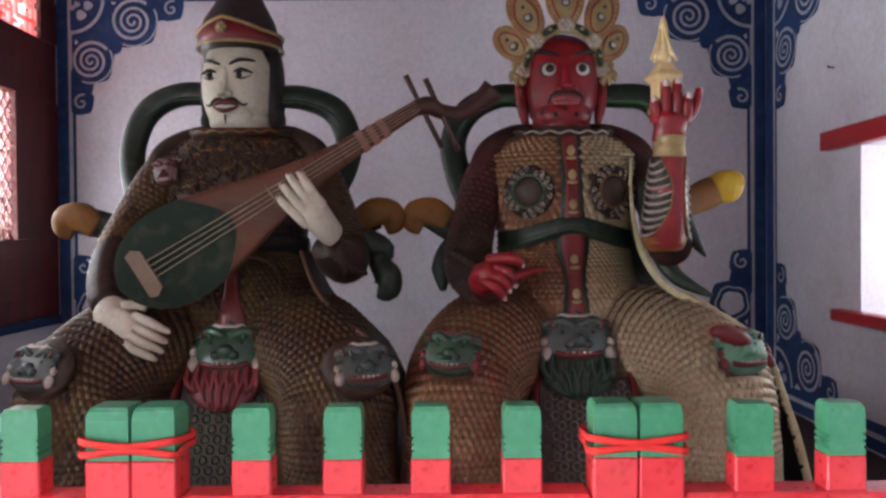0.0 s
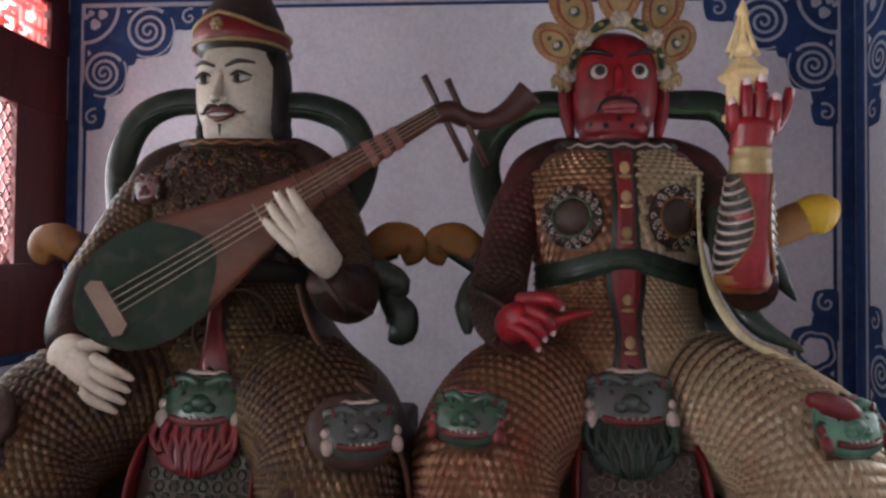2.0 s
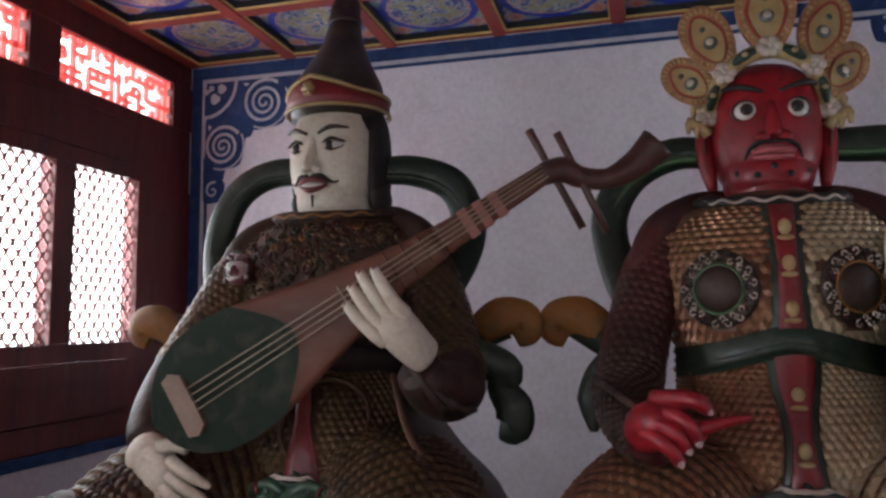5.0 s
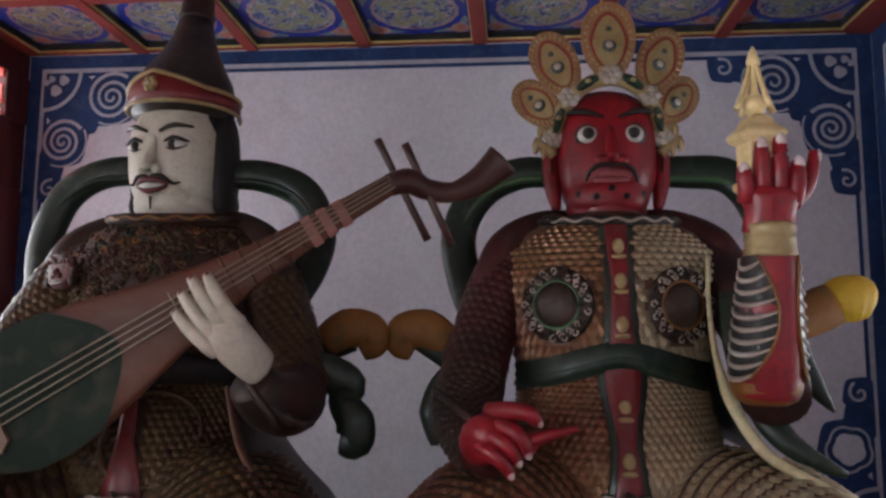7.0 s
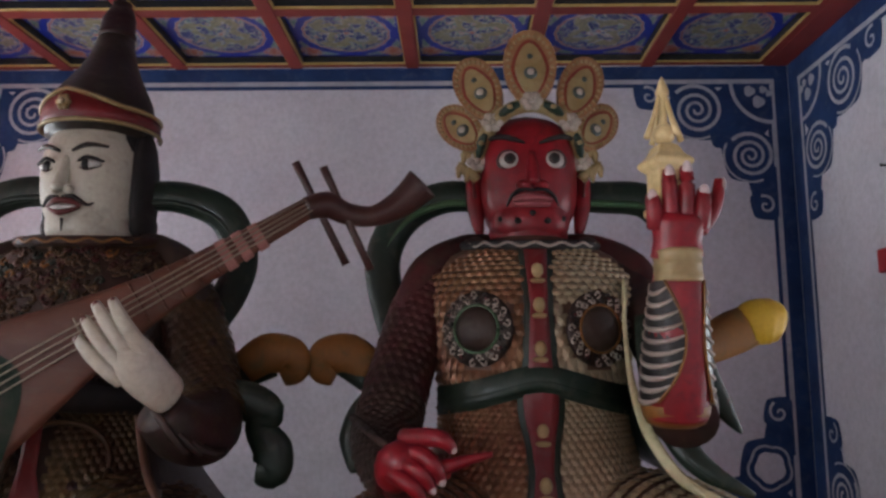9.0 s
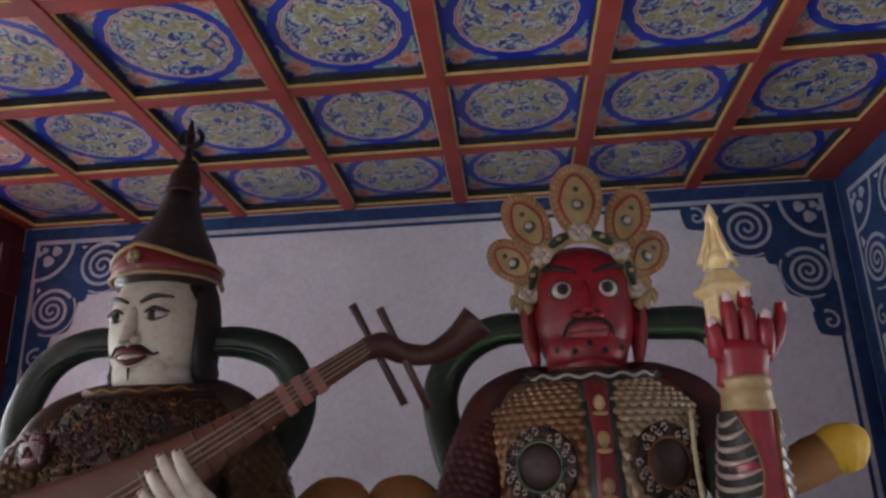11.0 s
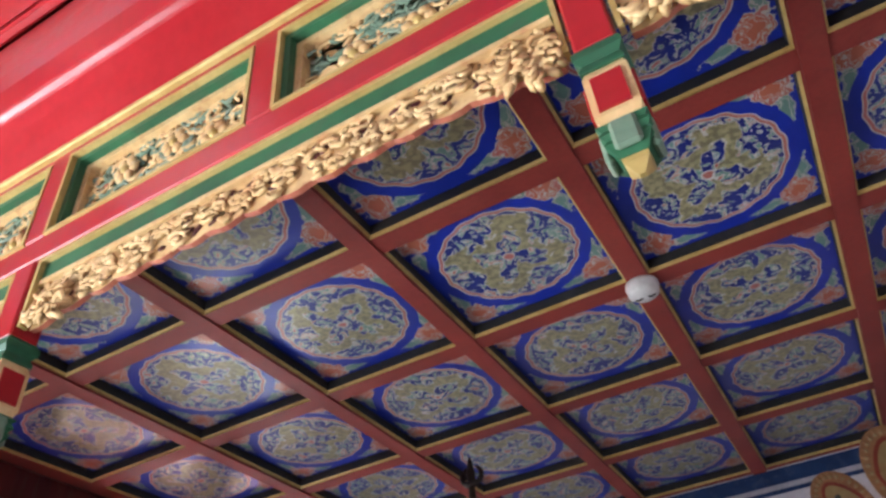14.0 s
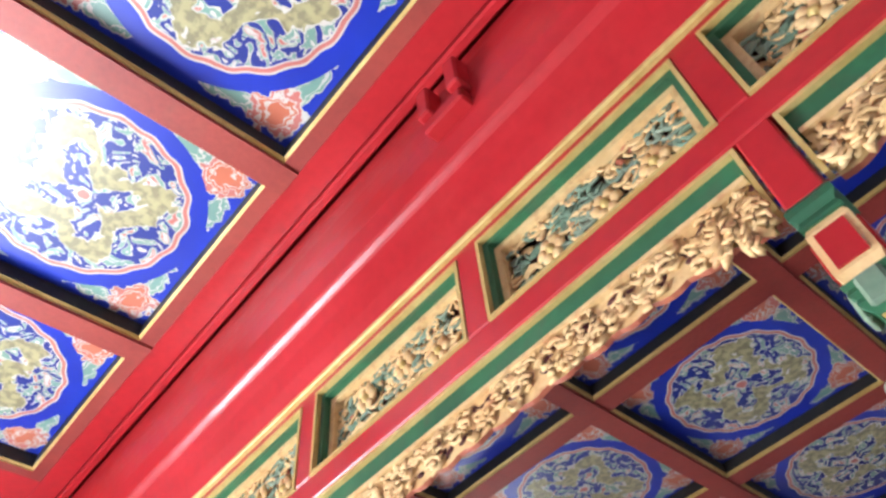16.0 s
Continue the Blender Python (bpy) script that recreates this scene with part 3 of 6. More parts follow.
border = thing("painted_border", "blue and white painted cloud-scroll border on plaster", "wall painting", kind="structure", at=(0, NORTH, PLAT))


def painted(name, b, M):
    for k, p in enumerate(b.v):
        b.v[k] = (p[0], p[1] - NORTH, p[2] - PLAT)
    part(name, b, border)


painted("border_band", bands(MN, WEST + 0.003, EAST - 0.003, PLAT, TOP - 0.004, 0.072), MN)
painted("border_band", bands(ME, -NORTH + 0.003, -1.3, PLAT, TOP - 0.004, 0.10), ME)
painted("cloud_scroll", cloud_corner(MN, WEST + 0.09, TOP - 0.10, 1, -1), MN)
painted("cloud_scroll", cloud_corner(MN, EAST - 0.09, TOP - 0.10, -1, -1), MN)
painted("cloud_scroll", cloud_corner(MN, WEST + 0.09, 0.76, 1, 1, False, True), MN)
painted("cloud_scroll", cloud_corner(MN, EAST - 0.09, 0.76, -1, 1, False, True), MN)
painted("cloud_scroll", cloud_corner(ME, -NORTH + 0.13, TOP - 0.13, 1, -1), ME)
painted("cloud_scroll", cloud_corner(ME, -NORTH + 0.13, 0.68, 1, 1), ME)
low = Build()
low.strip([(-NORTH + 0.1, 0.66), (-1.3, 0.66)], 0.05, ME, 0.0006, BLUE)
low.strip([(-NORTH + 0.1, 0.625), (-1.3, 0.625)], 0.02, ME, 0.0006, WHITE)
low.strip([(-NORTH + 0.1, 0.58), (-1.3, 0.58)], 0.06, ME, 0.0006, BLUE)
painted("border_band", low, ME)

# ---------- smoke detector ----------
det = thing("smoke_detector", "round white smoke detector on the ceiling beam", "smoke detector", at=(0.0, 2.49, TOP - 0.007))
b = Build()
b.grid([[(r * math.cos(a), r * math.sin(a), z) for a in [2 * math.pi * k / 28 for k in range(28)]] for r, z in ((0.05, 0.0), (0.052, -0.012), (0.048, -0.02), (0.047, -0.034), (0.036, -0.044), (0.001, -0.046))], PLASTIC, close_u=True, caps=True)
part("housing", b, det)
for s in (-1, 1):
    b = Build()
    b.tube([(s * 0.008, 0.004, -0.0455), (s * 0.02, 0.01, -0.0455), (s * 0.032, 0.004, -0.044)], 0.0035, DARK, n=6)
    part("vent", b, det, "dark curved vent slot")

b = Build()
b.tube([(0.004, 0, 0), (-0.03, 0, 0.004)], 0.004, DARK, n=7, steps=1)
b.ball((-0.03, 0, 0.004), (0.003, 0.008, 0.008), DARK, nu=8, nv=5)
solid("wall_nail", b, "small dark iron nail in the plastered wall", "nail", at=(EAST, 3.55, 2.40))

# ---------- beam bracket ----------
b = boxes(((-0.06, -0.025, -0.07), (0.05, 0.035, -0.03), LACQUER, 0.005), ((-0.06, -0.04, -0.032), (-0.025, 0.03, 0.07), LACQUER, 0.005), ((0.025, -0.04, -0.032), (0.06, 0.03, 0.075), LACQUER, 0.005))
solid("beam_bracket", b, "small red wooden bracket on the lintel beam", "bracket", at=(-0.155, 0.99, 3.20))

# ---------- carved hanging frieze ----------
FY, FZ = 1.10, 2.50
frieze = thing("carved_frieze", "carved frieze with gilt openwork panels and hanging pendants", "frieze", at=(0, FY, FZ))
STILES = [0.232 + 0.505 * k for k in range(-5, 4)]


def fz(*items):
    b = Build()
    for (x0, y0, z0), (x1, y1, z1), m, bev in items:
        b.box((x0, y0, z0 - FZ), (x1, y1, z1 - FZ), m, bev)
    return b


part("top_rail", fz(((WEST, -0.013, 2.941), (EAST, 0.03, 2.956), GOLD, 0.004)), frieze, "gold painted fillet")
part("top_rail", fz(((WEST, 0, 2.922), (EAST, 0.04, 2.941), LACQUER, 0)), frieze)
part("lower_rail", fz(((WEST, 0.0, 2.664), (EAST, 0.05, 2.718), LACQUER, 0.003)), frieze, "red rail edged with gold")
for x in STILES:
    part("stile", fz(((x - 0.026, -0.002, 2.718), (x + 0.026, 0.048, 2.922), LACQUER, 0.003)), frieze)


def rim(x0, x1, z0, z1, y, w, d, m):
    return [((x0, y, z0), (x1, y + d, z0 + w), m, 0), ((x0, y, z1 - w), (x1, y + d, z1), m, 0), ((x0, y, z0 + w), (x0 + w, y + d, z1 - w), m, 0), ((x1 - w, y, z0 + w), (x1, y + d, z1 - w), m, 0)]


def carving(rng, w, h, gold_only=False):
    """Openwork of leaves, petals and curls within w by h."""
    b = Build()
    for k in range(int(w * h * (2600 if gold_only else 5400))):
        x, z = (rng.random() - 0.5) * w * 0.96, (rng.random() - 0.5) * h * 0.92
        m = GILT if gold_only else rng.choice((GILT, GILT, GILT, LEAF, LEAF, LEAF, LEAF, ORANGE))
        a = rng.random() * math.pi
        R = Matrix.Rotation(a, 3, "Y") @ Matrix.Rotation(rng.uniform(-0.5, 0.5), 3, "X")
        s = rng.uniform(0.7, 1.3)
        b.ball((x, rng.uniform(-0.006, 0.008), z), (0.014 * s, 0.004, 0.006 * s), m, R, nu=7, nv=4)
        if rng.random() < 0.75:
            b.tube([(x + 0.014 * math.cos(t + a), -0.008, z + 0.012 * math.sin(t + a)) for t in (0, 1.2, 2.4, 3.6)], [0.002, 0.0035, 0.0035, 0.0015], GILT if m == ORANGE else m, n=5, steps=2)
    for fx in (-0.25, 0.05, 0.3) if not gold_only else ():
        c = (fx * w, -0.01, rng.uniform(-0.15, 0.15) * h)
        for p in range(6):
            a = p * math.pi / 3
            b.ball((c[0] + 0.014 * math.cos(a), c[1], c[2] + 0.014 * math.sin(a)), (0.009, 0.007, 0.009), GILT, nu=6, nv=4)
        b.ball(c, (0.008, 0.012, 0.008), GOLD, nu=6, nv=4)
    return b


def spandrel(rng, w):
    """Gilt carved hanging border with wavy lower edge and a boss of scrolls at each end."""
    b = Build()
    n = 66
    top, bot = [], []
    for k in range(n + 1):
        t = k / n
        x = (t - 0.5) * w
        e = abs(2 * t - 1)
        z = -0.047 - 0.018 * e ** 6 - 0.006 * abs(math.sin(t * 47))
        top.append((x, 0.012, 0.0))
        bot.append((x, 0.012, z))
    b.grid([top, bot], GILT, smooth=False)
    b.grid([bot, [(x, 0.022, z) for x, y, z in bot], [(x, 0.022, 0.0) for x, y, z in top]], ORANGE, smooth=False)
    # dark flattened beads put the shade of pierced holes onto the solid plate
    for k in range(64):
        t = rng.random()
        x, e = (t - 0.5) * w, abs(2 * t - 1)
        z = -0.006 - rng.random() * (0.034 + 0.016 * e ** 6)
        R = Matrix.Rotation(rng.uniform(-0.9, 0.9), 3, "Y")
        b.ball((x, 0.0115, z), (rng.uniform(0.006, 0.014), 0.002, 0.004), UNDER_WINE, R, nu=7, nv=4)
    for k in range(230):
        t = rng.random()
        x, e = (t - 0.5) * w, abs(2 * t - 1)
        z = -0.004 - rng.random() * (0.042 + 0.018 * e ** 6)
        a, q = rng.random() * 6.28, rng.uniform(0.008, 0.0145)
        b.tube([(x + q * math.cos(a + v) * (1 - v / 7), 0.008, z + 0.8 * q * math.sin(a + v) * (1 - v / 7)) for v in (0, 1.1, 2.2, 3.3, 4.4)], [0.002, 0.0035, 0.004, 0.0035, 0.002], GILT, n=5, steps=1)
    for s in (-1, 1):
        c = s * (w / 2 - 0.032)
        for k in range(22):
            a, q = rng.random() * 6.28, 0.030 * math.sqrt(rng.random())
            x, z = c + q * math.cos(a), -0.048 + q * math.sin(a)
            R = Matrix.Rotation(-a, 3, "Y") @ Matrix.Rotation(0.5, 3, "Z")
            b.ball((x, -0.006 + 0.25 * q, z), (0.014, 0.006, 0.005), GILT, R, nu=6, nv=4)
            b.tube([(x + 0.008 * math.cos(a + v), -0.012 + 0.2 * q, z + 0.008 * math.sin(a + v)) for v in (0, 1.2, 2.4, 3.6)], [0.002, 0.0035, 0.0035, 0.002], GILT, n=5, steps=1)
    b.box((-w / 2, 0.002, -0.003), (w / 2, 0.018, 0.003), GILT)
    return b


rng = random.Random(11)
UNDER_WINE = paint("dark_wine_board_and_holes", (0.10, 0.015, 0.015), (0.06, 0.012, 0.012), 0.6, bump=0.1)
carved = [carving(rng, 0.285, 0.118).scaled((1.39, 1.0, 1.39)).mesh("carving") for k in range(3)]
hang = [spandrel(rng, 0.668).scaled((1.39, 1.0, 1.39)).mesh("spandrel") for k in range(2)]
for k in range(len(STILES) - 1):
    x0, x1 = STILES[k] + 0.026, STILES[k + 1] - 0.026
    part("panel_frame", fz(*rim(x0, x1, 2.718, 2.922, -0.004, 0.007, 0.016, GOLD), *rim(x0 + 0.007, x1 - 0.007, 2.725, 2.915, 0.008, 0.012, 0.06, FRAME_GREEN), *rim(x0 + 0.019, x1 - 0.019, 2.737, 2.903, 0.024, 0.014, 0.03, GILT)), frieze)
    tagged(part("carving", carved[k % 3], frieze, "openwork of gilt flowers and green leaves", at=((x0 + x1) / 2, 0.046, 2.82 - FZ)), kind="stuff")
    part("panel_back", fz(((x0 + 0.01, 0.066, 2.727), (x1 - 0.01, 0.072, 2.913), UNDER_WINE, 0)), frieze)
for k in range(1, len(STILES) - 2, 2):
    x0, x1 = STILES[k] + 0.03, STILES[k + 2] - 0.03
    part("spandrel_frame", fz(*rim(x0, x1, 2.52, 2.664, 0.004, 0.007, 0.016, GOLD)[1:], *rim(x0 + 0.007, x1 - 0.007, 2.52, 2.657, 0.014, 0.042, 0.034, FRAME_GREEN)[1:2]), frieze)
    tagged(part("spandrel", hang[k % 2], frieze, "gilt carved scrollwork", at=((x0 + x1) / 2, 0.008, 2.614 - FZ)), kind="stuff")


def square(b, levels, m):
    b.grid([[(sx * r * 0.86, sy * r * 0.86, z) for sx, sy in ((-1, -1), (1, -1), (1, 1), (-1, 1))] for r, z in levels], m, close_u=True, smooth=False, caps=True)


for k in range(1, len(STILES), 2):
    x = STILES[k]
    pend = part("pendant", fz(((-0.025, 0.0005, 2.512), (0.025, 0.0505, 2.664), LACQUER, 0.003)), frieze, "hanging post with painted block", at=(x, 0, 0))
    size, low = (1.36, 1.36, 1.28), (0, 0.026, 2.516 - FZ)
    b = Build()
    square(b, [(0.020, 0.0), (0.025, -0.008), (0.025, -0.016), (0.019, -0.022), (0.022, -0.03), (0.022, -0.034)], FRAME_GREEN)
    square(b, [(0.019, -0.034), (0.022, -0.042), (0.022, -0.092), (0.019, -0.1)], GILT)
    part("block", b.scaled(size), pend, at=low)
    b = Build()
    for s in (-1, 1):
        b.box((-0.013, s * 0.0195 - 0.002, -0.088), (0.013, s * 0.0195 + 0.002, -0.047), LACQUER)
        b.box((s * 0.0195 - 0.002, -0.013, -0.088), (s * 0.0195 + 0.002, 0.013, -0.047), LACQUER)
    part("face_panel", b.scaled(size), pend, "red inset panel", at=low)
    b = Build()
    square(b, [(0.019, -0.1), (0.024, -0.104), (0.020, -0.108), (0.023, -0.114), (0.019, -0.119), (0.021, -0.124), (0.013, -0.136)], FRAME_GREEN)
    for s in (-1, 1):
        b.box((-0.011, s * 0.018 - 0.004, -0.134), (0.011, s * 0.018 + 0.003, -0.102), LEAF, 0.003)
        b.box((s * 0.018 - 0.004, -0.011, -0.134), (s * 0.018 + 0.003, 0.011, -0.102), LEAF, 0.003)
    square(b, [(0.012, -0.136), (0.011, -0.141), (0.003, -0.15)], GOLD)
    part("tip", b.scaled(size), pend, "green and gold carved tip", at=low)

# ---------- fence ----------
FNY, FTOP = 1.055, 1.262


def picket(w, d, notched):
    """Square picket: red shaft, green head with chamfered top and three notches."""
    b = Build()
    h = 0.088
    lv = [(1, -h, 1)]
    for k in range(3):
        z = -h + 0.010 + 0.011 * k
        lv += [(1, z, 1), (0.84, z + 0.005, 1), (1, z + 0.006, 1)]
    lv += [(1, -0.02, 1), (0.97, -0.008, 0.97), (0.84, 0.0, 0.84)]
    if not notched:
        lv = [(1, -h, 1), (1, -0.02, 1), (0.95, -0.006, 0.9), (0.85, 0, 0.75)]
    b.grid([[(sx * w / 2 * r, sy * d / 2 * q, z) for sx, sy in ((-1, -1), (1, -1), (1, 1), (-1, 1))] for r, z, q in lv], FENCE_GREEN, close_u=True, smooth=False, caps=True)
    b.box((-w / 2 - 0.0015, -d / 2 - 0.0015, -FTOP + 0.02), (w / 2 + 0.0015, d / 2 + 0.0015, -h), PINK_RED, 0.003)
    return b.mesh("picket")


slim, stout = picket(0.064, 0.045, True), picket(0.072, 0.07, False)
LEAFW = 0.851
for k in range(-2, 2):
    xa = -0.592 + LEAFW * k
    xb = xa + LEAFW
    leaf = thing("fence_panel", "red fence panel with green-topped pickets", "fence", "fence panels before the statues", at=(xa, FNY, 0))
    span = min(xb, EAST) - xa
    for x in (0.0385, LEAFW - 0.0385):
        if x < span:
            part("stile", stout, leaf, at=(x, 0, FTOP + 0.004))
    for j in range(1, 5):
        x = 0.0385 + j * (LEAFW - 0.077) / 5 + (0.006 if j < 3 else 0)
        if x < span - 0.03:
            part("picket", slim, leaf, at=(x, 0, FTOP))
    for z0, z1 in ((1.035, 1.115), (0.16, 0.24)):
        part("rail", boxes(((0.078, -0.034, z0), (span - 0.078, 0.034, z1), PINK_RED, 0.006)), leaf)
for k in (0, 1):
    x = -0.592 + LEAFW * k
    tie = thing("cloth_tie", "red cloth strip tied round two fence stiles", "cloth tie", "cloth ties on the fence", at=(x, FNY, FTOP - 0.06))
    for z, s in ((0.006, 1), (-0.008, -1)):
        b = Build()
        loop = [(0.08, -0.041, z + 0.006 * s), (0.0, -0.045, z - 0.004 * s), (-0.08, -0.041, z + 0.004 * s), (-0.083, 0, z), (-0.08, 0.041, z), (0.0, 0.045, z), (0.08, 0.041, z), (0.083, 0, z), (0.08, -0.041, z + 0.006 * s)]
        b.tube(loop, 0.0065, CLOTH_RED, n=6, flat=0.35, steps=4)
        part("loop", b, tie)
# ---------- statue paints ----------
SKIN_WHITE = paint("cream_face_paint", (0.47, 0.43, 0.345), (0.42, 0.375, 0.29), 0.42, scale=9, bump=0.18, dirt=(0.24, 0.20, 0.145), wear=0.45, coat=0.12)
SKIN_RED = paint("red_face_paint", (0.223, 0.007, 0.0125), (0.15, 0.004, 0.008), 0.42, scale=11, bump=0.22, dirt=(0.085, 0.008, 0.011), wear=0.6, coat=0.12)
NAIL = paint("nail_paint", (0.5355, 0.4208, 0.3978), (0.459, 0.3519, 0.3366), 0.3, bump=0.03, coat=0.3)
BLACK = paint("black_paint", (0.009, 0.007, 0.007), (0.014, 0.010, 0.009), 0.6, scale=6, bump=0.1, wear=0.1, coat=0.05)
EYE_WHITE = paint("eye_white", (0.396, 0.3802, 0.3379), (0.3696, 0.3485, 0.3062), 0.2, bump=0.02, wear=0.05, coat=0.6)
HAT_BROWN = paint("dark_brown_hat", (0.0156, 0.0104, 0.0078), (0.026, 0.0156, 0.00936), 0.45, scale=9, bump=0.25, wear=0.2, coat=0.2)
LIP = paint("dark_lip_red", (0.104, 0.013, 0.013), (0.0715, 0.0091, 0.0091), 0.35, bump=0.05)
LIP_PALE = paint("pale_lip", (0.30, 0.085, 0.09), (0.24, 0.05, 0.058), 0.35, bump=0.05)
# gilt scales in two tones; the paler one has window light mixed into its colour
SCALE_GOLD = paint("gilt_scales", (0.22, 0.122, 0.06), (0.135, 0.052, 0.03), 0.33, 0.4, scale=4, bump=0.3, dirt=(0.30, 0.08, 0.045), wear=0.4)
SCALE_LIT = paint("lit_gilt_scales", (0.3554, 0.2966, 0.1939), (0.3016, 0.2262, 0.1343), 0.36, 0.3, scale=4, bump=0.3, dirt=(0.36, 0.18, 0.09), wear=0.35)
SCALE_BROWN = paint("tarnished_scales", (0.108, 0.07, 0.028), (0.052, 0.022, 0.013), 0.38, 0.3, scale=4.5, bump=0.35, dirt=(0.032, 0.03, 0.016), wear=0.7)
UNDER_RED = paint("oxblood_ground", (0.1178, 0.062, 0.03596), (0.0806, 0.0372, 0.02232), 0.55, scale=6, bump=0.25)
UNDER_BROWN = paint("brown_ground", (0.0358, 0.0169, 0.0104), (0.0228, 0.013, 0.0091), 0.5, scale=6, bump=0.3, wear=0.3)
SLEEVE = paint("dull_red_sleeve", (0.0366, 0.00975, 0.008775), (0.0171, 0.01073, 0.0078), 0.5, scale=9, fine=50, bump=0.5, dirt=(0.09, 0.06, 0.03), wear=0.4)
MAIL = paint("grey_mail", (0.221, 0.202, 0.169), (0.156, 0.15, 0.13), 0.45, 0.2, scale=8, bump=0.2)
NET_GREEN = paint("green_mail", (0.0975, 0.13, 0.078), (0.065, 0.0975, 0.0585), 0.45, 0.2, scale=8, bump=0.2)
SASH = paint("dark_green_scarf", (0.0052, 0.0165, 0.0092), (0.009, 0.014, 0.008), 0.5, scale=5, bump=0.18, dirt=(0.06, 0.065, 0.04), wear=0.45, coat=0.1)
SASH_LIGHT = paint("green_scarf_lining", (0.052, 0.104, 0.0468), (0.0364, 0.0832, 0.0364), 0.4, scale=5, bump=0.15)
OCHRE = paint("ochre_scroll", (0.2184, 0.0888, 0.0156), (0.1456, 0.0572, 0.01304), 0.55, scale=6, bump=0.15, dirt=(0.06, 0.06, 0.02), wear=0.5)
YELLOW = paint("yellow_scroll", (0.5184, 0.324, 0.0216), (0.396, 0.2304, 0.0216), 0.4, scale=6, bump=0.15, dirt=(0.4, 0.2, 0.03))
CREAM = paint("cream_cloak_edge", (0.522, 0.468, 0.27), (0.432, 0.378, 0.216), 0.5, scale=8, bump=0.2)
STRAP = paint("scarlet_strap", (0.1436, 0.00663, 0.00884), (0.09945, 0.005525, 0.007182), 0.5, scale=8, bump=0.15, coat=0.2)
BEAST_GREY = paint("beast_grey_green", (0.055, 0.064, 0.06), (0.034, 0.05, 0.039), 0.35, scale=18, bump=0.2, coat=0.3)
BEAST_GREEN = paint("beast_green", (0.02, 0.066, 0.034), (0.013, 0.04, 0.025), 0.35, scale=18, bump=0.2, coat=0.3)
BEAST_MINT = paint("beast_mint", (0.09152, 0.2174, 0.1373), (0.0572, 0.1602, 0.103), 0.4, scale=18, bump=0.2)
BEARD = paint("beard_green", (0.0117, 0.0292, 0.0156), (0.0078, 0.0195, 0.0117), 0.4, scale=18, bump=0.25)
TUSK = paint("tusk_cream", (0.413, 0.36, 0.3), (0.315, 0.247, 0.21), 0.4, scale=12, bump=0.1)
CROWN = paint("crown_gold", (0.31, 0.235, 0.112), (0.25, 0.17, 0.072), 0.42, 0.1, scale=14, bump=0.2, dirt=(0.3, 0.12, 0.05), wear=0.3)
CROWN_RIM = paint("crown_rim", (0.30, 0.16, 0.075), (0.25, 0.12, 0.055), 0.45, 0.1, scale=14, bump=0.2, dirt=(0.3, 0.09, 0.04), wear=0.35)
CROWN_RED = paint("crown_red", (0.234, 0.039, 0.0195), (0.169, 0.026, 0.0163), 0.45, scale=14, bump=0.15)
LUTE_BROWN = paint("red_brown_lute_wood", (0.092, 0.029, 0.014), (0.062, 0.019, 0.0095), 0.5, scale=3, bump=0.12, stretch=(1, 1, 3))
LUTE_DARK = paint("dark_lute_head", (0.05, 0.016, 0.012), (0.034, 0.011, 0.009), 0.4, scale=6, bump=0.15, wear=0.3)
LUTE_GREEN = paint("dark_green_lute_belly", (0.004, 0.0125, 0.0062), (0.0065, 0.016, 0.008), 0.8, scale=4, bump=0.1)
STRING = paint("pale_string", (0.27, 0.216, 0.153), (0.225, 0.18, 0.126), 0.5, bump=0.02)


WINE = paint("wine_red_sleeve", (0.0624, 0.00702, 0.0078), (0.0234, 0.00858, 0.00702), 0.5, scale=7, fine=50, bump=0.4, dirt=(0.05, 0.04, 0.02), wear=0.5)


def surface(rows):
    """Point on a closed row-by-row surface: u round it, v along it, both 0 to 1."""
    nr, nc = len(rows), len(rows[0])

    def f(u, v):
        a, c = (u % 1.0) * nc, max(0.0, min(0.9999, v)) * (nr - 1)
        i, j = int(c), int(a)
        s, t = a - j, c - i
        j0, j1 = j % nc, (j + 1) % nc
        return (Vector(rows[i][j0]) * (1 - s) + Vector(rows[i][j1]) * s) * (1 - t) + (Vector(rows[i + 1][j0]) * (1 - s) + Vector(rows[i + 1][j1]) * s) * t

    centre = [sum((Vector(p) for p in r), Vector()) / nc for r in rows]

    def mid(v):
        c = max(0.0, min(0.9999, v)) * (nr - 1)
        i = int(c)
        return centre[i].lerp(centre[i + 1], c - i)

    return f, mid


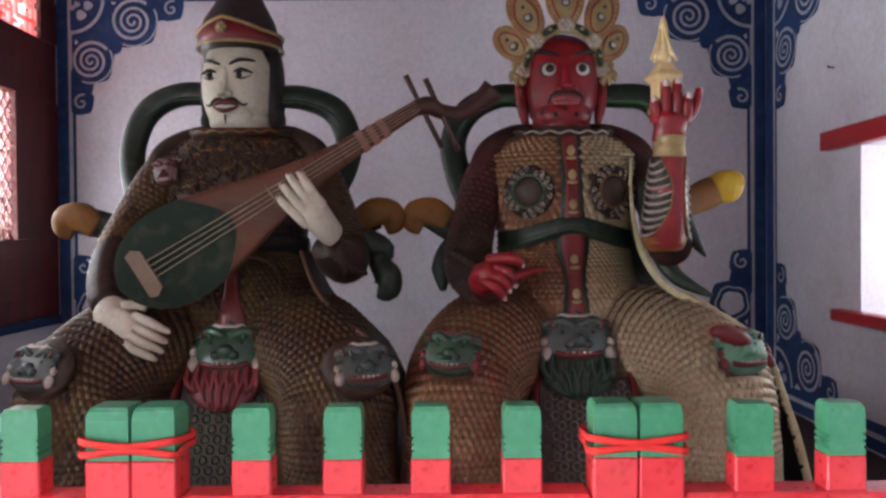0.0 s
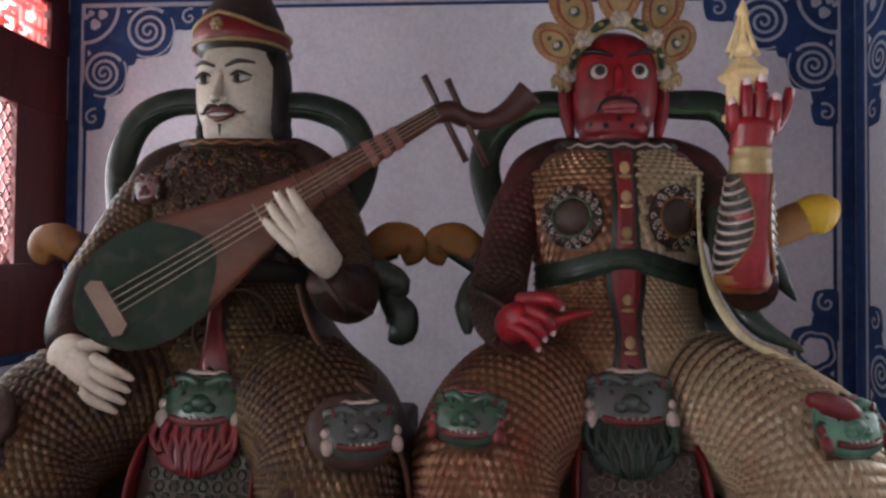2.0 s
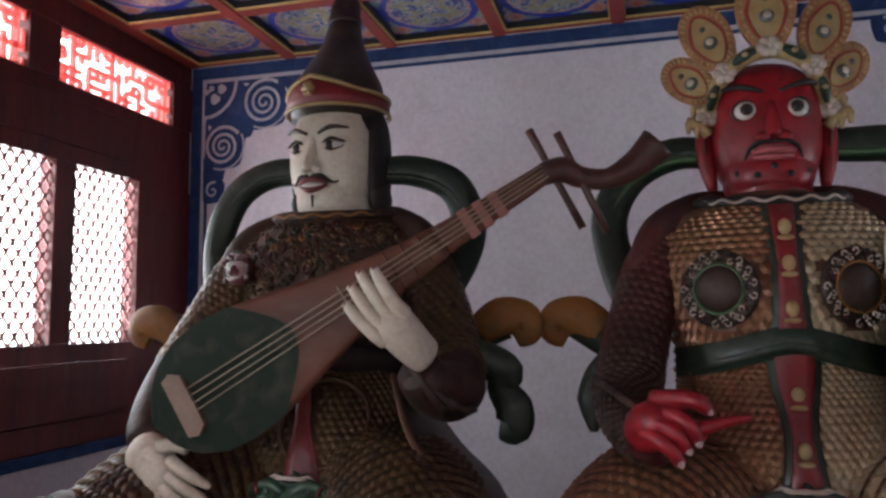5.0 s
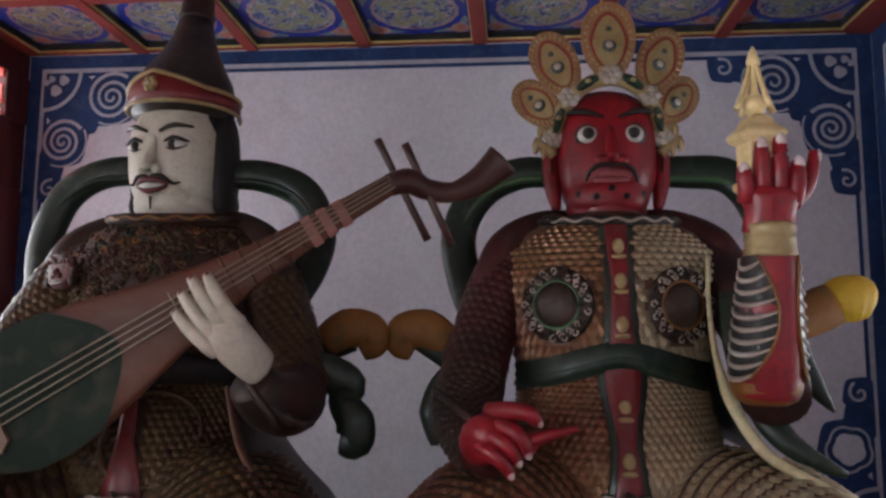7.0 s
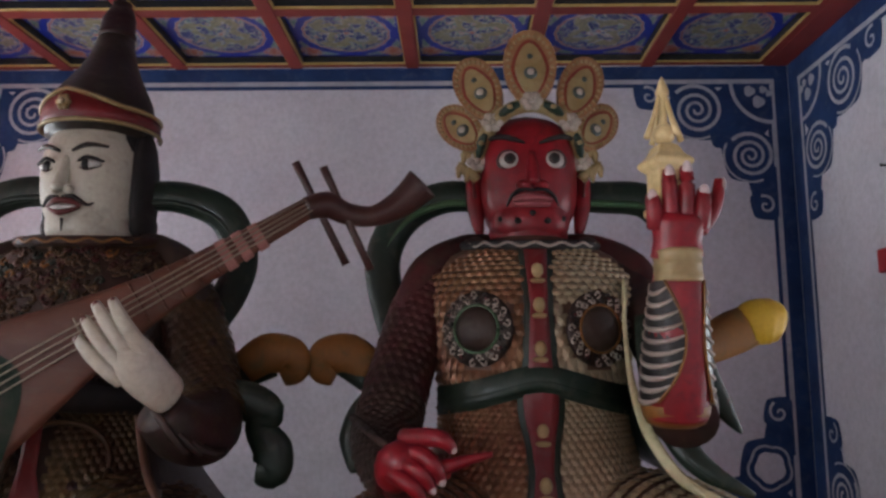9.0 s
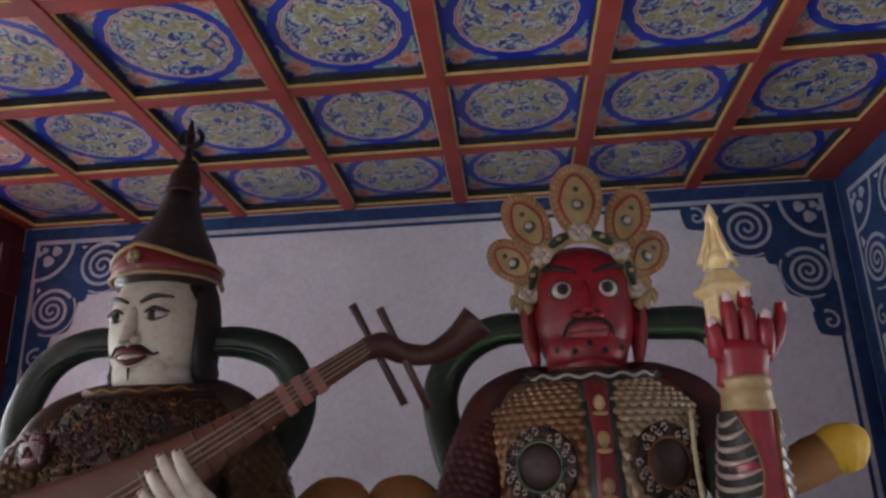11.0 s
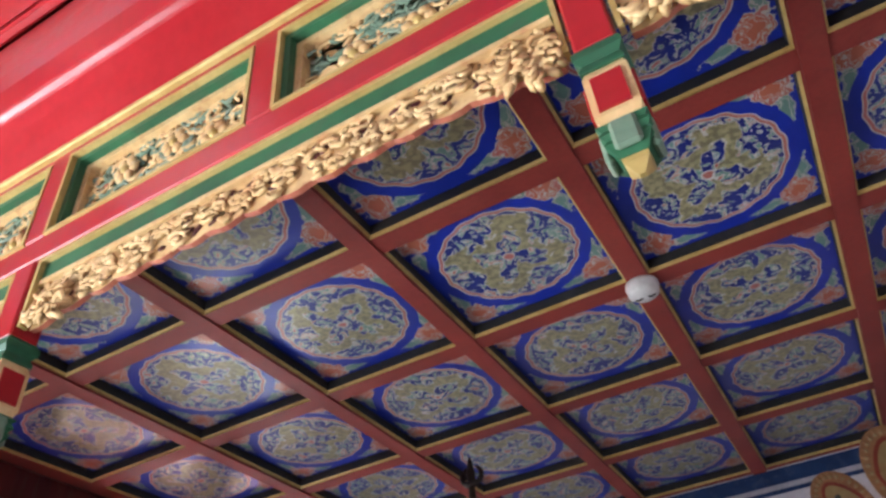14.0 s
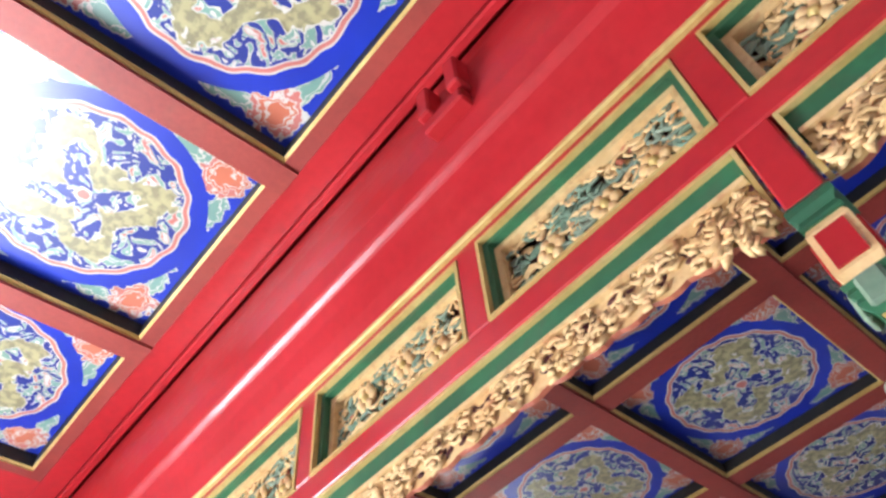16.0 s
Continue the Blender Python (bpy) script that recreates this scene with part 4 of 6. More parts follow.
def scales(b, rows, m, pitch, u=(0, 1), v=(0, 1), lift=0.011, keep=None, alt=None, down=True):
    """Overlapping tongue-shaped scales on the forward side of a surface."""
    f, mid = surface(rows)
    length = sum((mid(v[0] + (v[1] - v[0]) * (k + 1) / 12) - mid(v[0] + (v[1] - v[0]) * k / 12)).length for k in range(12))
    nv = max(2, int(length / (pitch * 0.85)))
    rim = [f(u[0] + (u[1] - u[0]) * k / 40, (v[0] + v[1]) / 2) for k in range(41)]
    nu = max(3, int(sum((rim[k + 1] - rim[k]).length for k in range(40)) / pitch))
    for i in range(nv):
        for j in range(nu):
            uu = u[0] + (u[1] - u[0]) * (j + (0.5 if i % 2 else 0.0)) / nu
            vv = v[0] + (v[1] - v[0]) * (i + 0.5) / nv
            p = f(uu, vv)
            e = 0.01
            tu, tv = f(uu + e, vv) - f(uu - e, vv), f(uu, vv + e) - f(uu, vv - e)
            n = tu.cross(tv)
            if n.length < 1e-9:
                continue
            n.normalize()
            if n.dot(p - mid(vv)) < 0:
                n = -n
            if n.y > 0.25 or (keep and not keep(p)):
                continue
            t = Vector((0, 0, -1)) if down else tv
            t = (t - n * t.dot(n))
            if t.length < 0.2:
                t = tv - n * tv.dot(n)
            t.normalize()
            s = t.cross(n)
            du, dv = tu.length / (2 * e) * (u[1] - u[0]) / nu, tv.length / (2 * e) * (v[1] - v[0]) / nv
            w, h = min(0.56 * du, pitch * 0.95), max(pitch * 0.5, min(0.80 * dv, pitch * 1.1))
            pts = [p - s * w * 0.9 - t * h * 0.7 + n * 0.001, p + s * w * 0.9 - t * h * 0.7 + n * 0.001, p + s * w + t * h * 0.2 + n * lift * 0.5, p + s * w * 0.5 + t * h * 0.85 + n * lift * 0.75,
                   p - s * w * 0.5 + t * h * 0.85 + n * lift * 0.75, p - s * w + t * h * 0.2 + n * lift * 0.5, p + t * h * 0.3 + n * lift * 1.25]
            b.add(pts, [(k, (k + 1) % 6, 6) for k in range(6)], alt if alt and (i * 29 + j * 17 + (i * j) % 5) % 13 == 0 else m, False)


def netting(b, M, w, h, m, ground, pitch=0.03):
    """Flat field of raised diamond mail."""
    b.plate([(-w / 2, 0), (w / 2, 0), (w / 2 * 1.1, -h), (-w / 2 * 1.1, -h)][::-1], M, 0.004, ground)
    rows = int(h / (pitch * 0.8))
    for i in range(rows):
        n = int(w / pitch)
        for j in range(n):
            x = (j - (n - 1) / 2) * pitch + (pitch / 2 if i % 2 else 0)
            y = -(i + 0.6) * pitch * 0.8
            q = pitch * 0.42
            ring = [(x + q * math.cos(a), y + q * 1.1 * math.sin(a)) for a in [2 * math.pi * k / 6 for k in range(6)]]
            ins = [(x + q * 0.5 * math.cos(a), y + q * 0.55 * math.sin(a)) for a in [2 * math.pi * k / 6 for k in range(6)]]
            v = [M @ Vector((*p, 0.004)) for p in ring] + [M @ Vector(((p[0] + o[0]) / 2, (p[1] + o[1]) / 2, 0.012)) for p, o in zip(ring, ins)] + [M @ Vector((*p, 0.005)) for p in ins]
            b.add(v, [(k, (k + 1) % 6, 6 + (k + 1) % 6, 6 + k) for k in range(6)] + [(6 + k, 6 + (k + 1) % 6, 12 + (k + 1) % 6, 12 + k) for k in range(6)], m, False)


def beast_mask(b, c, s, main, beard, rot=None, horns=TUSK, long_beard=True):
    """Snarling beast face in relief: brow, eyes, snout, jaws, whiskers."""
    R = rot or Matrix.Identity(3)
    c = Vector(c)

    def at(x, y, z):
        return c + R @ Vector((x * s, y * s * 0.34, z * s))

    b.ball(at(0, 0.02, 0.05), (0.13 * s, 0.036 * s, 0.095 * s), main, R, box=0.8)
    for k in (-1, 1):
        b.ball(at(0.055 * k, -0.04, 0.075), (0.02 * s, 0.013 * s, 0.014 * s), BEAST_MINT, R, nu=10, nv=6)
        b.ball(at(0.055 * k, -0.058, 0.074), (0.012 * s, 0.009 * s, 0.012 * s), BLACK, R, nu=8, nv=5)
        b.tube([at(0.012 * k, -0.05, 0.10), at(0.06 * k, -0.055, 0.125), at(0.115 * k, -0.02, 0.105)], [0.014 * s, 0.018 * s, 0.01 * s], main, n=7, steps=3)
        b.ball(at(0.118 * k, -0.02, 0.0), (0.022 * s, 0.018 * s, 0.03 * s), horns, R, nu=9, nv=6)
        b.ball(at(0.122 * k, -0.02, 0.045), (0.016 * s, 0.014 * s, 0.018 * s), horns, R, nu=8, nv=5)
        b.ball(at(0.10 * k, -0.01, 0.115), (0.03 * s, 0.018 * s, 0.02 * s), main, R, nu=9, nv=6)
        b.ball(at(0.032 * k, -0.075, 0.03), (0.022 * s, 0.02 * s, 0.018 * s), main, R, nu=8, nv=6)
    b.ball(at(0, -0.06, 0.045), (0.035 * s, 0.035 * s, 0.03 * s), main, R, nu=10, nv=6)
    # curled mane round the face, flame brows and a row of teeth
    for k in range(11):
        a = radians(-25 + 23 * k)
        mx, mz, turn = 0.112 * math.cos(a), 0.055 + 0.085 * math.sin(a), 1 if a < math.pi / 2 else -1
        curl = [at(mx + 0.022 * (1 - v / 7) * math.cos(a + turn * v), -0.025, mz + 0.022 * (1 - v / 7) * math.sin(a + turn * v)) for v in (0, 1.0, 2.0, 3.0, 4.0, 5.0)]
        b.tube(curl, [0.004 * s, 0.008 * s, 0.0095 * s, 0.009 * s, 0.007 * s, 0.004 * s], (main, BEARD, main, LIP)[k % 4], n=6, steps=2)
    for k in (-1, 1):
        for q in range(3):
            x = (0.03 + 0.03 * q) * k
            b.tube([at(x, -0.06, 0.095), at(x + 0.008 * k, -0.075, 0.118), at(x + 0.022 * k, -0.06, 0.138 - 0.008 * q)], [0.008 * s, 0.0065 * s, 0.002 * s], (BEARD, main, LIP)[q], n=5, steps=2)
    for k in range(-3, 4):
        b.ball(at(0.021 * k, -0.088 + 0.003 * k * k, -0.004), (0.0075 * s, 0.006 * s, 0.009 * s), TUSK, R, nu=6, nv=4)
    b.tube([at(-0.085, -0.04, 0.002), at(-0.04, -0.065, -0.012), at(0.04, -0.065, -0.012), at(0.085, -0.04, 0.002)], 0.012 * s, LIP, n=7, steps=3)
    b.tube([at(-0.06, -0.05, 0.135), at(0, -0.06, 0.142), at(0.06, -0.05, 0.135)], 0.006 * s, horns, n=7, steps=3)
    if long_beard:
        b.ball(at(0, 0.02, -0.07), (0.135 * s, 0.02 * s, 0.10 * s), beard, R, nu=20, nv=10)
        for k in range(-7, 8):
            x = k * 0.0175
            L = 0.175 - 0.0024 * k * k
            w = 0.008 * (-1) ** k
            b.tube([at(x, -0.02, 0.0), at(x * 1.06 + w, -0.03, -0.05), at(x * 0.95 - w, -0.03, -0.1), at(x * 0.8, -0.02, -L)], [0.011 * s, 0.012 * s, 0.011 * s, 0.004 * s], beard, n=6, steps=2)
    for k in range(5):
        z = 0.085 + 0.013 * k
        b.tube([at(-0.10 + 0.008 * k, -0.03, z), at(-0.05, -0.055, z + 0.012), at(0, -0.06, z), at(0.05, -0.055, z + 0.012), at(0.10 - 0.008 * k, -0.03, z)], 0.004 * s, horns if k == 4 else main, n=5, steps=2)


def fingers(b, base, along, across, normal, length, skin, spread=0.02, thick=0.017, curl=0.3, nail=None, n=4, thumb=1):
    base, along, across, normal = Vector(base), Vector(along).normalized(), Vector(across).normalized(), Vector(normal).normalized()
    R = Matrix((across, normal, along)).transposed()
    b.ball(base - along * 0.03, (0.055, 0.034, 0.078), skin, R, nu=14, nv=9, box=0.8)
    for k in range(n):
        o = (k - (n - 1) / 2) * spread * 1.15
        L = length * (1.0 - 0.06 * abs(k - 1.3))
        p0 = base + across * o * 1.2 + along * 0.015
        p1 = p0 + along * L * 0.4 + across * o * 0.15 + normal * 0.008
        p2 = p1 + along * L * 0.33 - normal * L * curl * 0.35
        p3 = p2 + along * L * (0.32 - curl * 0.2) - normal * L * curl * 0.5
        b.tube([p0, p1, p2, p3], [thick * 1.05, thick, thick * 0.92, thick * 0.66], skin, n=9, steps=3)
        b.ball(p3 + normal * thick * 0.35 - along * 0.004, (thick * 0.7, thick * 0.6, thick * 1.25), nail or skin, Matrix((across, normal, (p3 - p2).normalized())).transposed(), nu=8, nv=6)
    t0 = base - along * 0.045 + across * 0.05 * thumb
    b.tube([t0, t0 + across * 0.03 * thumb + along * 0.03 - normal * 0.02, t0 + across * 0.035 * thumb + along * 0.075 - normal * 0.035], [thick * 1.2, thick * 1.1, thick * 0.7], skin, n=9, steps=3)


TORSO = [(0.95, 0.37, 0.26, 2.99), (1.12, 0.35, 0.28, 2.97), (1.3, 0.315, 0.275, 2.98), (1.45, 0.28, 0.235, 3.0), (1.56, 0.275, 0.215, 3.0), (1.7, 0.30, 0.22, 3.0), (1.82, 0.325, 0.21, 3.01), (1.9, 0.315, 0.19, 3.02), (1.96, 0.265, 0.165, 3.03), (1.995, 0.20, 0.145, 3.035), (2.02, 0.12, 0.11, 3.04)]


def torso_at(z):
    for a, c in zip(TORSO, TORSO[1:]):
        if a[0] <= z <= c[0]:
            t = (z - a[0]) / (c[0] - a[0])
            return [p + (q - p) * t for p, q in zip(a, c)][1:]
    return TORSO[-1][1:] if z > 2 else TORSO[0][1:]


def front(cx, x, z, out=0.0):
    rx, ry, cy = torso_at(z)
    return Vector((cx + x, cy - ry * math.sqrt(max(0.02, 1 - (x / rx) ** 2)) - out, z))


def ribbon_down(b, cx, spans, m, out, thick=0.006):
    """A band down the front of the body: rows of (z, half width, x)."""
    rows = []
    for z, hw, x0 in spans:
        rows.append([front(cx, x0 + hw * t, z, out + (thick if abs(t) < 0.99 else 0)) for t in (-1, -0.92, -0.4, 0, 0.4, 0.92, 1)])
    b.grid(rows, m)


def lathe(b, c, prof, m, n=20, lean=(0, 0)):
    z0 = prof[0][0]
    b.grid([[(c[0] + r * math.cos(a) + lean[0] * (z - z0), c[1] + q * r * math.sin(a) + lean[1] * (z - z0), z) for a in [2 * math.pi * k / n for k in range(n)]] for z, r, q in prof], m, close_u=True, caps=True)


# where the two seated figures stand, from the middle of the plinth
WHITE_AT, RED_AT = Vector((0.03, -0.055, 0)), Vector((0.02, -0.03, 0))


def guardian(kind):
    red = kind == "red"
    cx = 0.43 if red else -0.955
    rnd = random.Random(3 if red else 4)
    b = Build()
    skin, ground = (SKIN_RED, UNDER_RED) if red else (SKIN_WHITE, UNDER_BROWN)
    sc = SCALE_GOLD if red else SCALE_BROWN
    # seat
    b.box((cx - 0.62, 2.75, PLAT), (cx + 0.62, 3.55, 0.98), PLINTH, 0.02)
    # body
    zs = []
    for a, c in zip(TORSO, TORSO[1:]):
        zs += [a[0] + (c[0] - a[0]) * k / 3 for k in range(3)]
    zs.append(TORSO[-1][0])
    rows = []
    for z in zs:
        rx, ry, cy = torso_at(z)
        rows.append([Vector((cx + rx * math.cos(a), cy + ry * math.sin(a), z)) for a in [2 * math.pi * k / 36 for k in range(36)]])
    b.grid(rows, ground, close_u=True, caps=True)
    vz = lambda z: next((i + (z - zs[i]) / (zs[i + 1] - zs[i])) / (len(zs) - 1) for i in range(len(zs) - 1) if zs[i] <= z <= zs[i + 1])
    if red:
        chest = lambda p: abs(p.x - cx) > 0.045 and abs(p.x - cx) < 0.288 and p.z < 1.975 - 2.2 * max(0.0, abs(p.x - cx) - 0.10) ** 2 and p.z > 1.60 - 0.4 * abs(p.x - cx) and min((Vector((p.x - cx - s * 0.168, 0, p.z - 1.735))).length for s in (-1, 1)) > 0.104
        # east half takes the paler copy: light from the window is in the colour
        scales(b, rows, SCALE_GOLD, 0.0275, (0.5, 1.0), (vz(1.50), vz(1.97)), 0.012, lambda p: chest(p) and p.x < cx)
        scales(b, rows, SCALE_LIT, 0.0275, (0.5, 1.0), (vz(1.50), vz(1.97)), 0.012, lambda p: chest(p) and p.x >= cx)
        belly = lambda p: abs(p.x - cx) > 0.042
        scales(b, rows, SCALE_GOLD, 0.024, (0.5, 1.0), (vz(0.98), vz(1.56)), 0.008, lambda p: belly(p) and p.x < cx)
        scales(b, rows, SCALE_LIT, 0.024, (0.5, 1.0), (vz(0.98), vz(1.56)), 0.008, lambda p: belly(p) and p.x >= cx)
    else:
        # embossed clouds and tendrils over the chest
        for k in range(420):
            z, x = rnd.uniform(1.58, 1.985), rnd.uniform(-0.97, 0.97)
            x *= torso_at(z)[0]
            q, a, turn = rnd.uniform(0.011, 0.021), rnd.random() * 6.28, rnd.choice((-1, 1))
            m = rnd.choice((SCALE_BROWN, SCALE_BROWN, SCALE_BROWN, SCALE_BROWN, WINE, WINE, SASH, OCHRE if k % 4 == 0 else SCALE_BROWN))
            curl = []
            for v in (0, 1.1, 2.2, 3.3, 4.4, 5.5):
                r = q * (1 - v / 8)
                curl.append(front(cx, x + r * math.cos(a + turn * v), z + r * math.sin(a + turn * v), 0.004))
            b.tube(curl, [0.003, 0.005, 0.0058, 0.0055, 0.0045, 0.003], m, n=5, steps=1)
        scales(b, rows, SCALE_BROWN, 0.024, (0.45, 1.05), (vz(0.98), vz(1.56)), 0.010, lambda p: abs(p.x - cx - 0.03) > 0.035, SLEEVE)
    # chest roundels and collar
    if red:
        for s in (-1, 1):
            c = front(cx, s * 0.168, 1.735, 0.004)
            rx, ry, cy = torso_at(1.735)
            nrm = Vector((s * 0.168 / rx ** 2, -math.sqrt(1 - (0.168 / rx) ** 2) / ry, 0.05)).normalized()
            R = nrm.to_track_quat("Z", "Y").to_matrix()
            b.ball(c, (0.107, 0.107, 0.014), UNDER_BROWN, R, nu=28, nv=6)
            b.ball(c + nrm * 0.005, (0.066, 0.066, 0.028), UNDER_BROWN, R, nu=24, nv=8)
            ring = [c + R @ Vector((0.067 * math.cos(a), 0.067 * math.sin(a), 0.014)) for a in [2 * math.pi * k / 24 for k in range(25)]]
            b.tube(ring, 0.004, SASH_LIGHT if s < 0 else OCHRE, n=6, steps=1)
            for k in range(17):
                a = 2 * math.pi * k / 17
                for rad, size, turn in ((0.080, 0.010, 0.0), (0.096, 0.012, math.pi)):
                    g = a + (0.18 if turn else 0.0)
                    d = c + R @ Vector((rad * math.cos(g), rad * math.sin(g), 0.011))
                    loop = [d + R @ Vector((size * math.cos(q + g + turn) * (1 - q / 9), size * math.sin(q + g + turn) * (1 - q / 9), 0.003)) for q in (0, 1.3, 2.6, 3.9, 5.2)]
                    b.tube(loop, 0.0030, TUSK if (k + (1 if turn else 0)) % 4 else BLACK, n=5, steps=2)
                if k % 2:
                    b.ball(c + R @ Vector((0.089 * math.cos(a + 0.1), 0.089 * math.sin(a + 0.1), 0.012)), (0.007, 0.007, 0.005), BLACK if k % 4 == 1 else LIP, R, nu=7, nv=5)
    collar = [Vector((cx + 0.205 * math.cos(a), 3.02 + 0.165 * math.sin(a), (2.0 if red else 2.012) - 0.02 * math.sin(-a))) for a in [math.pi + math.pi * k / 16 for k in range(17)]]
    b.tube(collar, 0.016, BLACK if red else SLEEVE, n=8, steps=2)
    if not red:
        b.tube([p + Vector((0, 0.035, -0.004)) for p in collar], 0.024, SCALE_BROWN, n=8, steps=2)
    wave = [p + Vector((0, -0.018, 0.006 * (-1) ** k)) for k, p in enumerate(collar)]
    b.tube(wave, 0.0045, TUSK if red else OCHRE, n=5, steps=3)
    if red:
        roll = [Vector((cx + 0.20 * math.cos(a), 3.06 + 0.17 * math.sin(a), 2.0 + 0.02 * math.sin(a))) for a in [math.pi * 1.12 + math.pi * 0.76 * k / 16 for k in range(17)]]
        b.tube(roll[:5], [0.03, 0.034, 0.03, 0.02, 0.008], UNDER_BROWN, n=9, steps=2)
        b.tube(roll[-5:], [0.008, 0.02, 0.03, 0.034, 0.03], UNDER_BROWN, n=9, steps=2)
        strap = [(1.97, 0.034, 0), (1.8, 0.024, 0), (1.64, 0.032, 0), (1.56, 0.05, 0), (1.50, 0.046, 0), (1.42, 0.03, 0), (1.36, 0.024, 0), (1.28, 0.032, 0), (1.2, 0.046, 0), (1.13, 0.054, 0)]
        ribbon_down(b, cx, [(z, w + 0.017, x) for z, w, x in strap], SASH, 0.012)
        ribbon_down(b, cx, strap, STRAP, 0.018)
        for z in (1.9, 1.8, 1.68, 1.46, 1.33, 1.2):
            b.ball(front(cx, 0, z, 0.026), (0.017, 0.008, 0.022), CROWN, nu=10, nv=6)
            b.ball(front(cx, 0, z - 0.03, 0.026), (0.022, 0.006, 0.008), CROWN, nu=8, nv=5)
        for q, (dz, hw, m) in enumerate(((0.0, 0.041, SASH), (-0.012, 0.022, SASH))):
            rows = []
            for k in range(25):
                x = -0.285 + 0.57 * k / 24
                z = 1.618 - 0.42 * math.sqrt(x * x + 0.0025) + 0.42 * x * x + dz
                rows.append([front(cx, x, z + hw * t, 0.020 + 0.014 * (1 - t * t) + 0.003 * q) for t in (-1, -0.6, 0, 0.6, 1)])
            b.grid(rows, m)
    else:
        ribbon_down(b, cx, [(1.5, 0.02, 0.02), (1.36, 0.024, 0.03), (1.25, 0.05, 0.04), (1.17, 0.062, 0.045)], STRAP, 0.016)
        b.tube([front(cx, x, z, 0.02) for x, z in ((-0.27, 1.52), (-0.12, 1.55), (0, 1.555), (0.12, 1.55), (0.27, 1.52))], 0.045, BLACK, n=10, steps=3, flat=0.6)
        shield = [front(cx, 0.085 + 0.125 * math.cos(a), 1.36 + 0.125 * math.sin(a), 0.012) for a in [2 * math.pi * k / 28 for k in range(29)]]
        b.tube(shield, 0.008, SCALE_BROWN, n=6, steps=1)
        # shoulder beast on the sleeve
        beast_mask(b, (cx - 0.265, 2.84, 1.80), 0.55, WINE, BEARD, Matrix.Rotation(-0.5, 3, "Z"), SLEEVE, False)
    # legs
    for s in (-1, 1):
        wide = 0.0 if red else (0.02 if s > 0 else -0.0)
        pts = [(cx + s * 0.17, 2.98, 1.10), (cx + s * 0.34, 2.72, 1.105), (cx + s * (0.44 + wide), 2.53, 1.01), (cx + s * (0.455 + wide), 2.46, 0.86), (cx + s * (0.46 + wide), 2.46, 0.70), (cx + s * (0.475 + wide), 2.49, PLAT)]
        leg = b.tube(pts, [0.24, 0.235, 0.215, 0.20, 0.205, 0.225], ground, n=28, steps=6, up=(s * 1.0, 0.15, 0))
        # the red figure's east leg is coloured as lit from the window
        m = (SCALE_GOLD if s < 0 else SCALE_LIT) if red else SCALE_BROWN
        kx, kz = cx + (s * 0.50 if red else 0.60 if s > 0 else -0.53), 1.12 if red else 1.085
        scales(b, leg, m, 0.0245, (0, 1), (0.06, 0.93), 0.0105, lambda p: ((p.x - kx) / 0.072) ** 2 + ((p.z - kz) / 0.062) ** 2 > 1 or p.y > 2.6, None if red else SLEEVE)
        knee = Vector((cx + s * 0.50, 2.30, 1.12)) if red else Vector((cx + (0.60 if s > 0 else -0.53), 2.305, 1.085))
        if not red:
            b.ball(knee + Vector((-0.03 * s, 0.04, 0.03)), (0.13, 0.04, 0.11), UNDER_BROWN, Matrix.Rotation(s * 0.35, 3, "Z") @ Matrix.Rotation(-0.45, 3, "X"), nu=22, nv=10)
        elif s > 0:
            b.ball(knee + Vector((-0.05, 0.01, 0.09)), (0.075, 0.03, 0.035), STRAP, Matrix.Rotation(0.3, 3, "Y"), nu=14, nv=8)
        beast_mask(b, knee, 0.8, BEAST_MINT if red and s > 0 else BEAST_GREEN if red else BEAST_GREY, BEARD, Matrix.Rotation(s * 0.35, 3, "Z") @ Matrix.Rotation(-0.45, 3, "X"), STRAP if red else TUSK, False)
        hem = [Vector((cx + s * 0.475 + 0.235 * math.cos(a), 2.49 + 0.235 * math.sin(a), 0.60)) for a in [2 * math.pi * k / 24 for k in range(25)]]
        b.tube(hem, 0.03, STRAP, n=8, steps=1)
        b.tube([p + Vector((0, 0, 0.035)) for p in hem], 0.01, SASH_LIGHT, n=6, steps=1)
        # boot
        b.ball((cx + s * 0.44, 2.33, PLAT + 0.05), (0.09, 0.17, 0.06), BLACK, nu=14, nv=8)
        # lap cloth strips beside the apron
        ax = cx + (0 if red else 0.06)
        b.tube([(ax + s * 0.16, 2.68, 1.10), (ax + s * 0.185, 2.53, 0.98), (ax + s * 0.19, 2.45, 0.8), (ax + s * 0.20, 2.37, PLAT + 0.01)], [0.03, 0.038, 0.04, 0.045], STRAP, n=12, steps=4, flat=0.3, up=(0, 1, 0.3))
    # apron and mask
    M = Matrix.Translation((cx + (0 if red else 0.06), 2.56, 1.02)) @ Matrix.Rotation(radians(71), 4, "X")
    netting(b, M, 0.33, 0.49, MAIL if red else NET_GREEN, UNDER_BROWN, 0.045)
    beast_mask(b, (cx + (-0.02 if red else 0.052), 2.56, 1.115 if red else 1.09), 1.0, BEAST_GREY if red else BEAST_GREEN, BEARD if red else STRAP, Matrix.Rotation(-0.4, 3, "X"))
    # scarf loops behind the shoulders
    if red:
        loops = [[(-0.10, 3.12, 2.17), (-0.26, 3.14, 2.185), (-0.40, 3.15, 2.12), (-0.47, 3.14, 1.98), (-0.44, 3.1, 1.80), (-0.37, 3.0, 1.62)], [(0.10, 3.12, 2.18), (0.25, 3.13, 2.18), (0.40, 3.12, 2.16), (0.48, 3.08, 2.03), (0.46, 2.98, 1.86), (0.42, 2.86, 1.7)]]
    else:
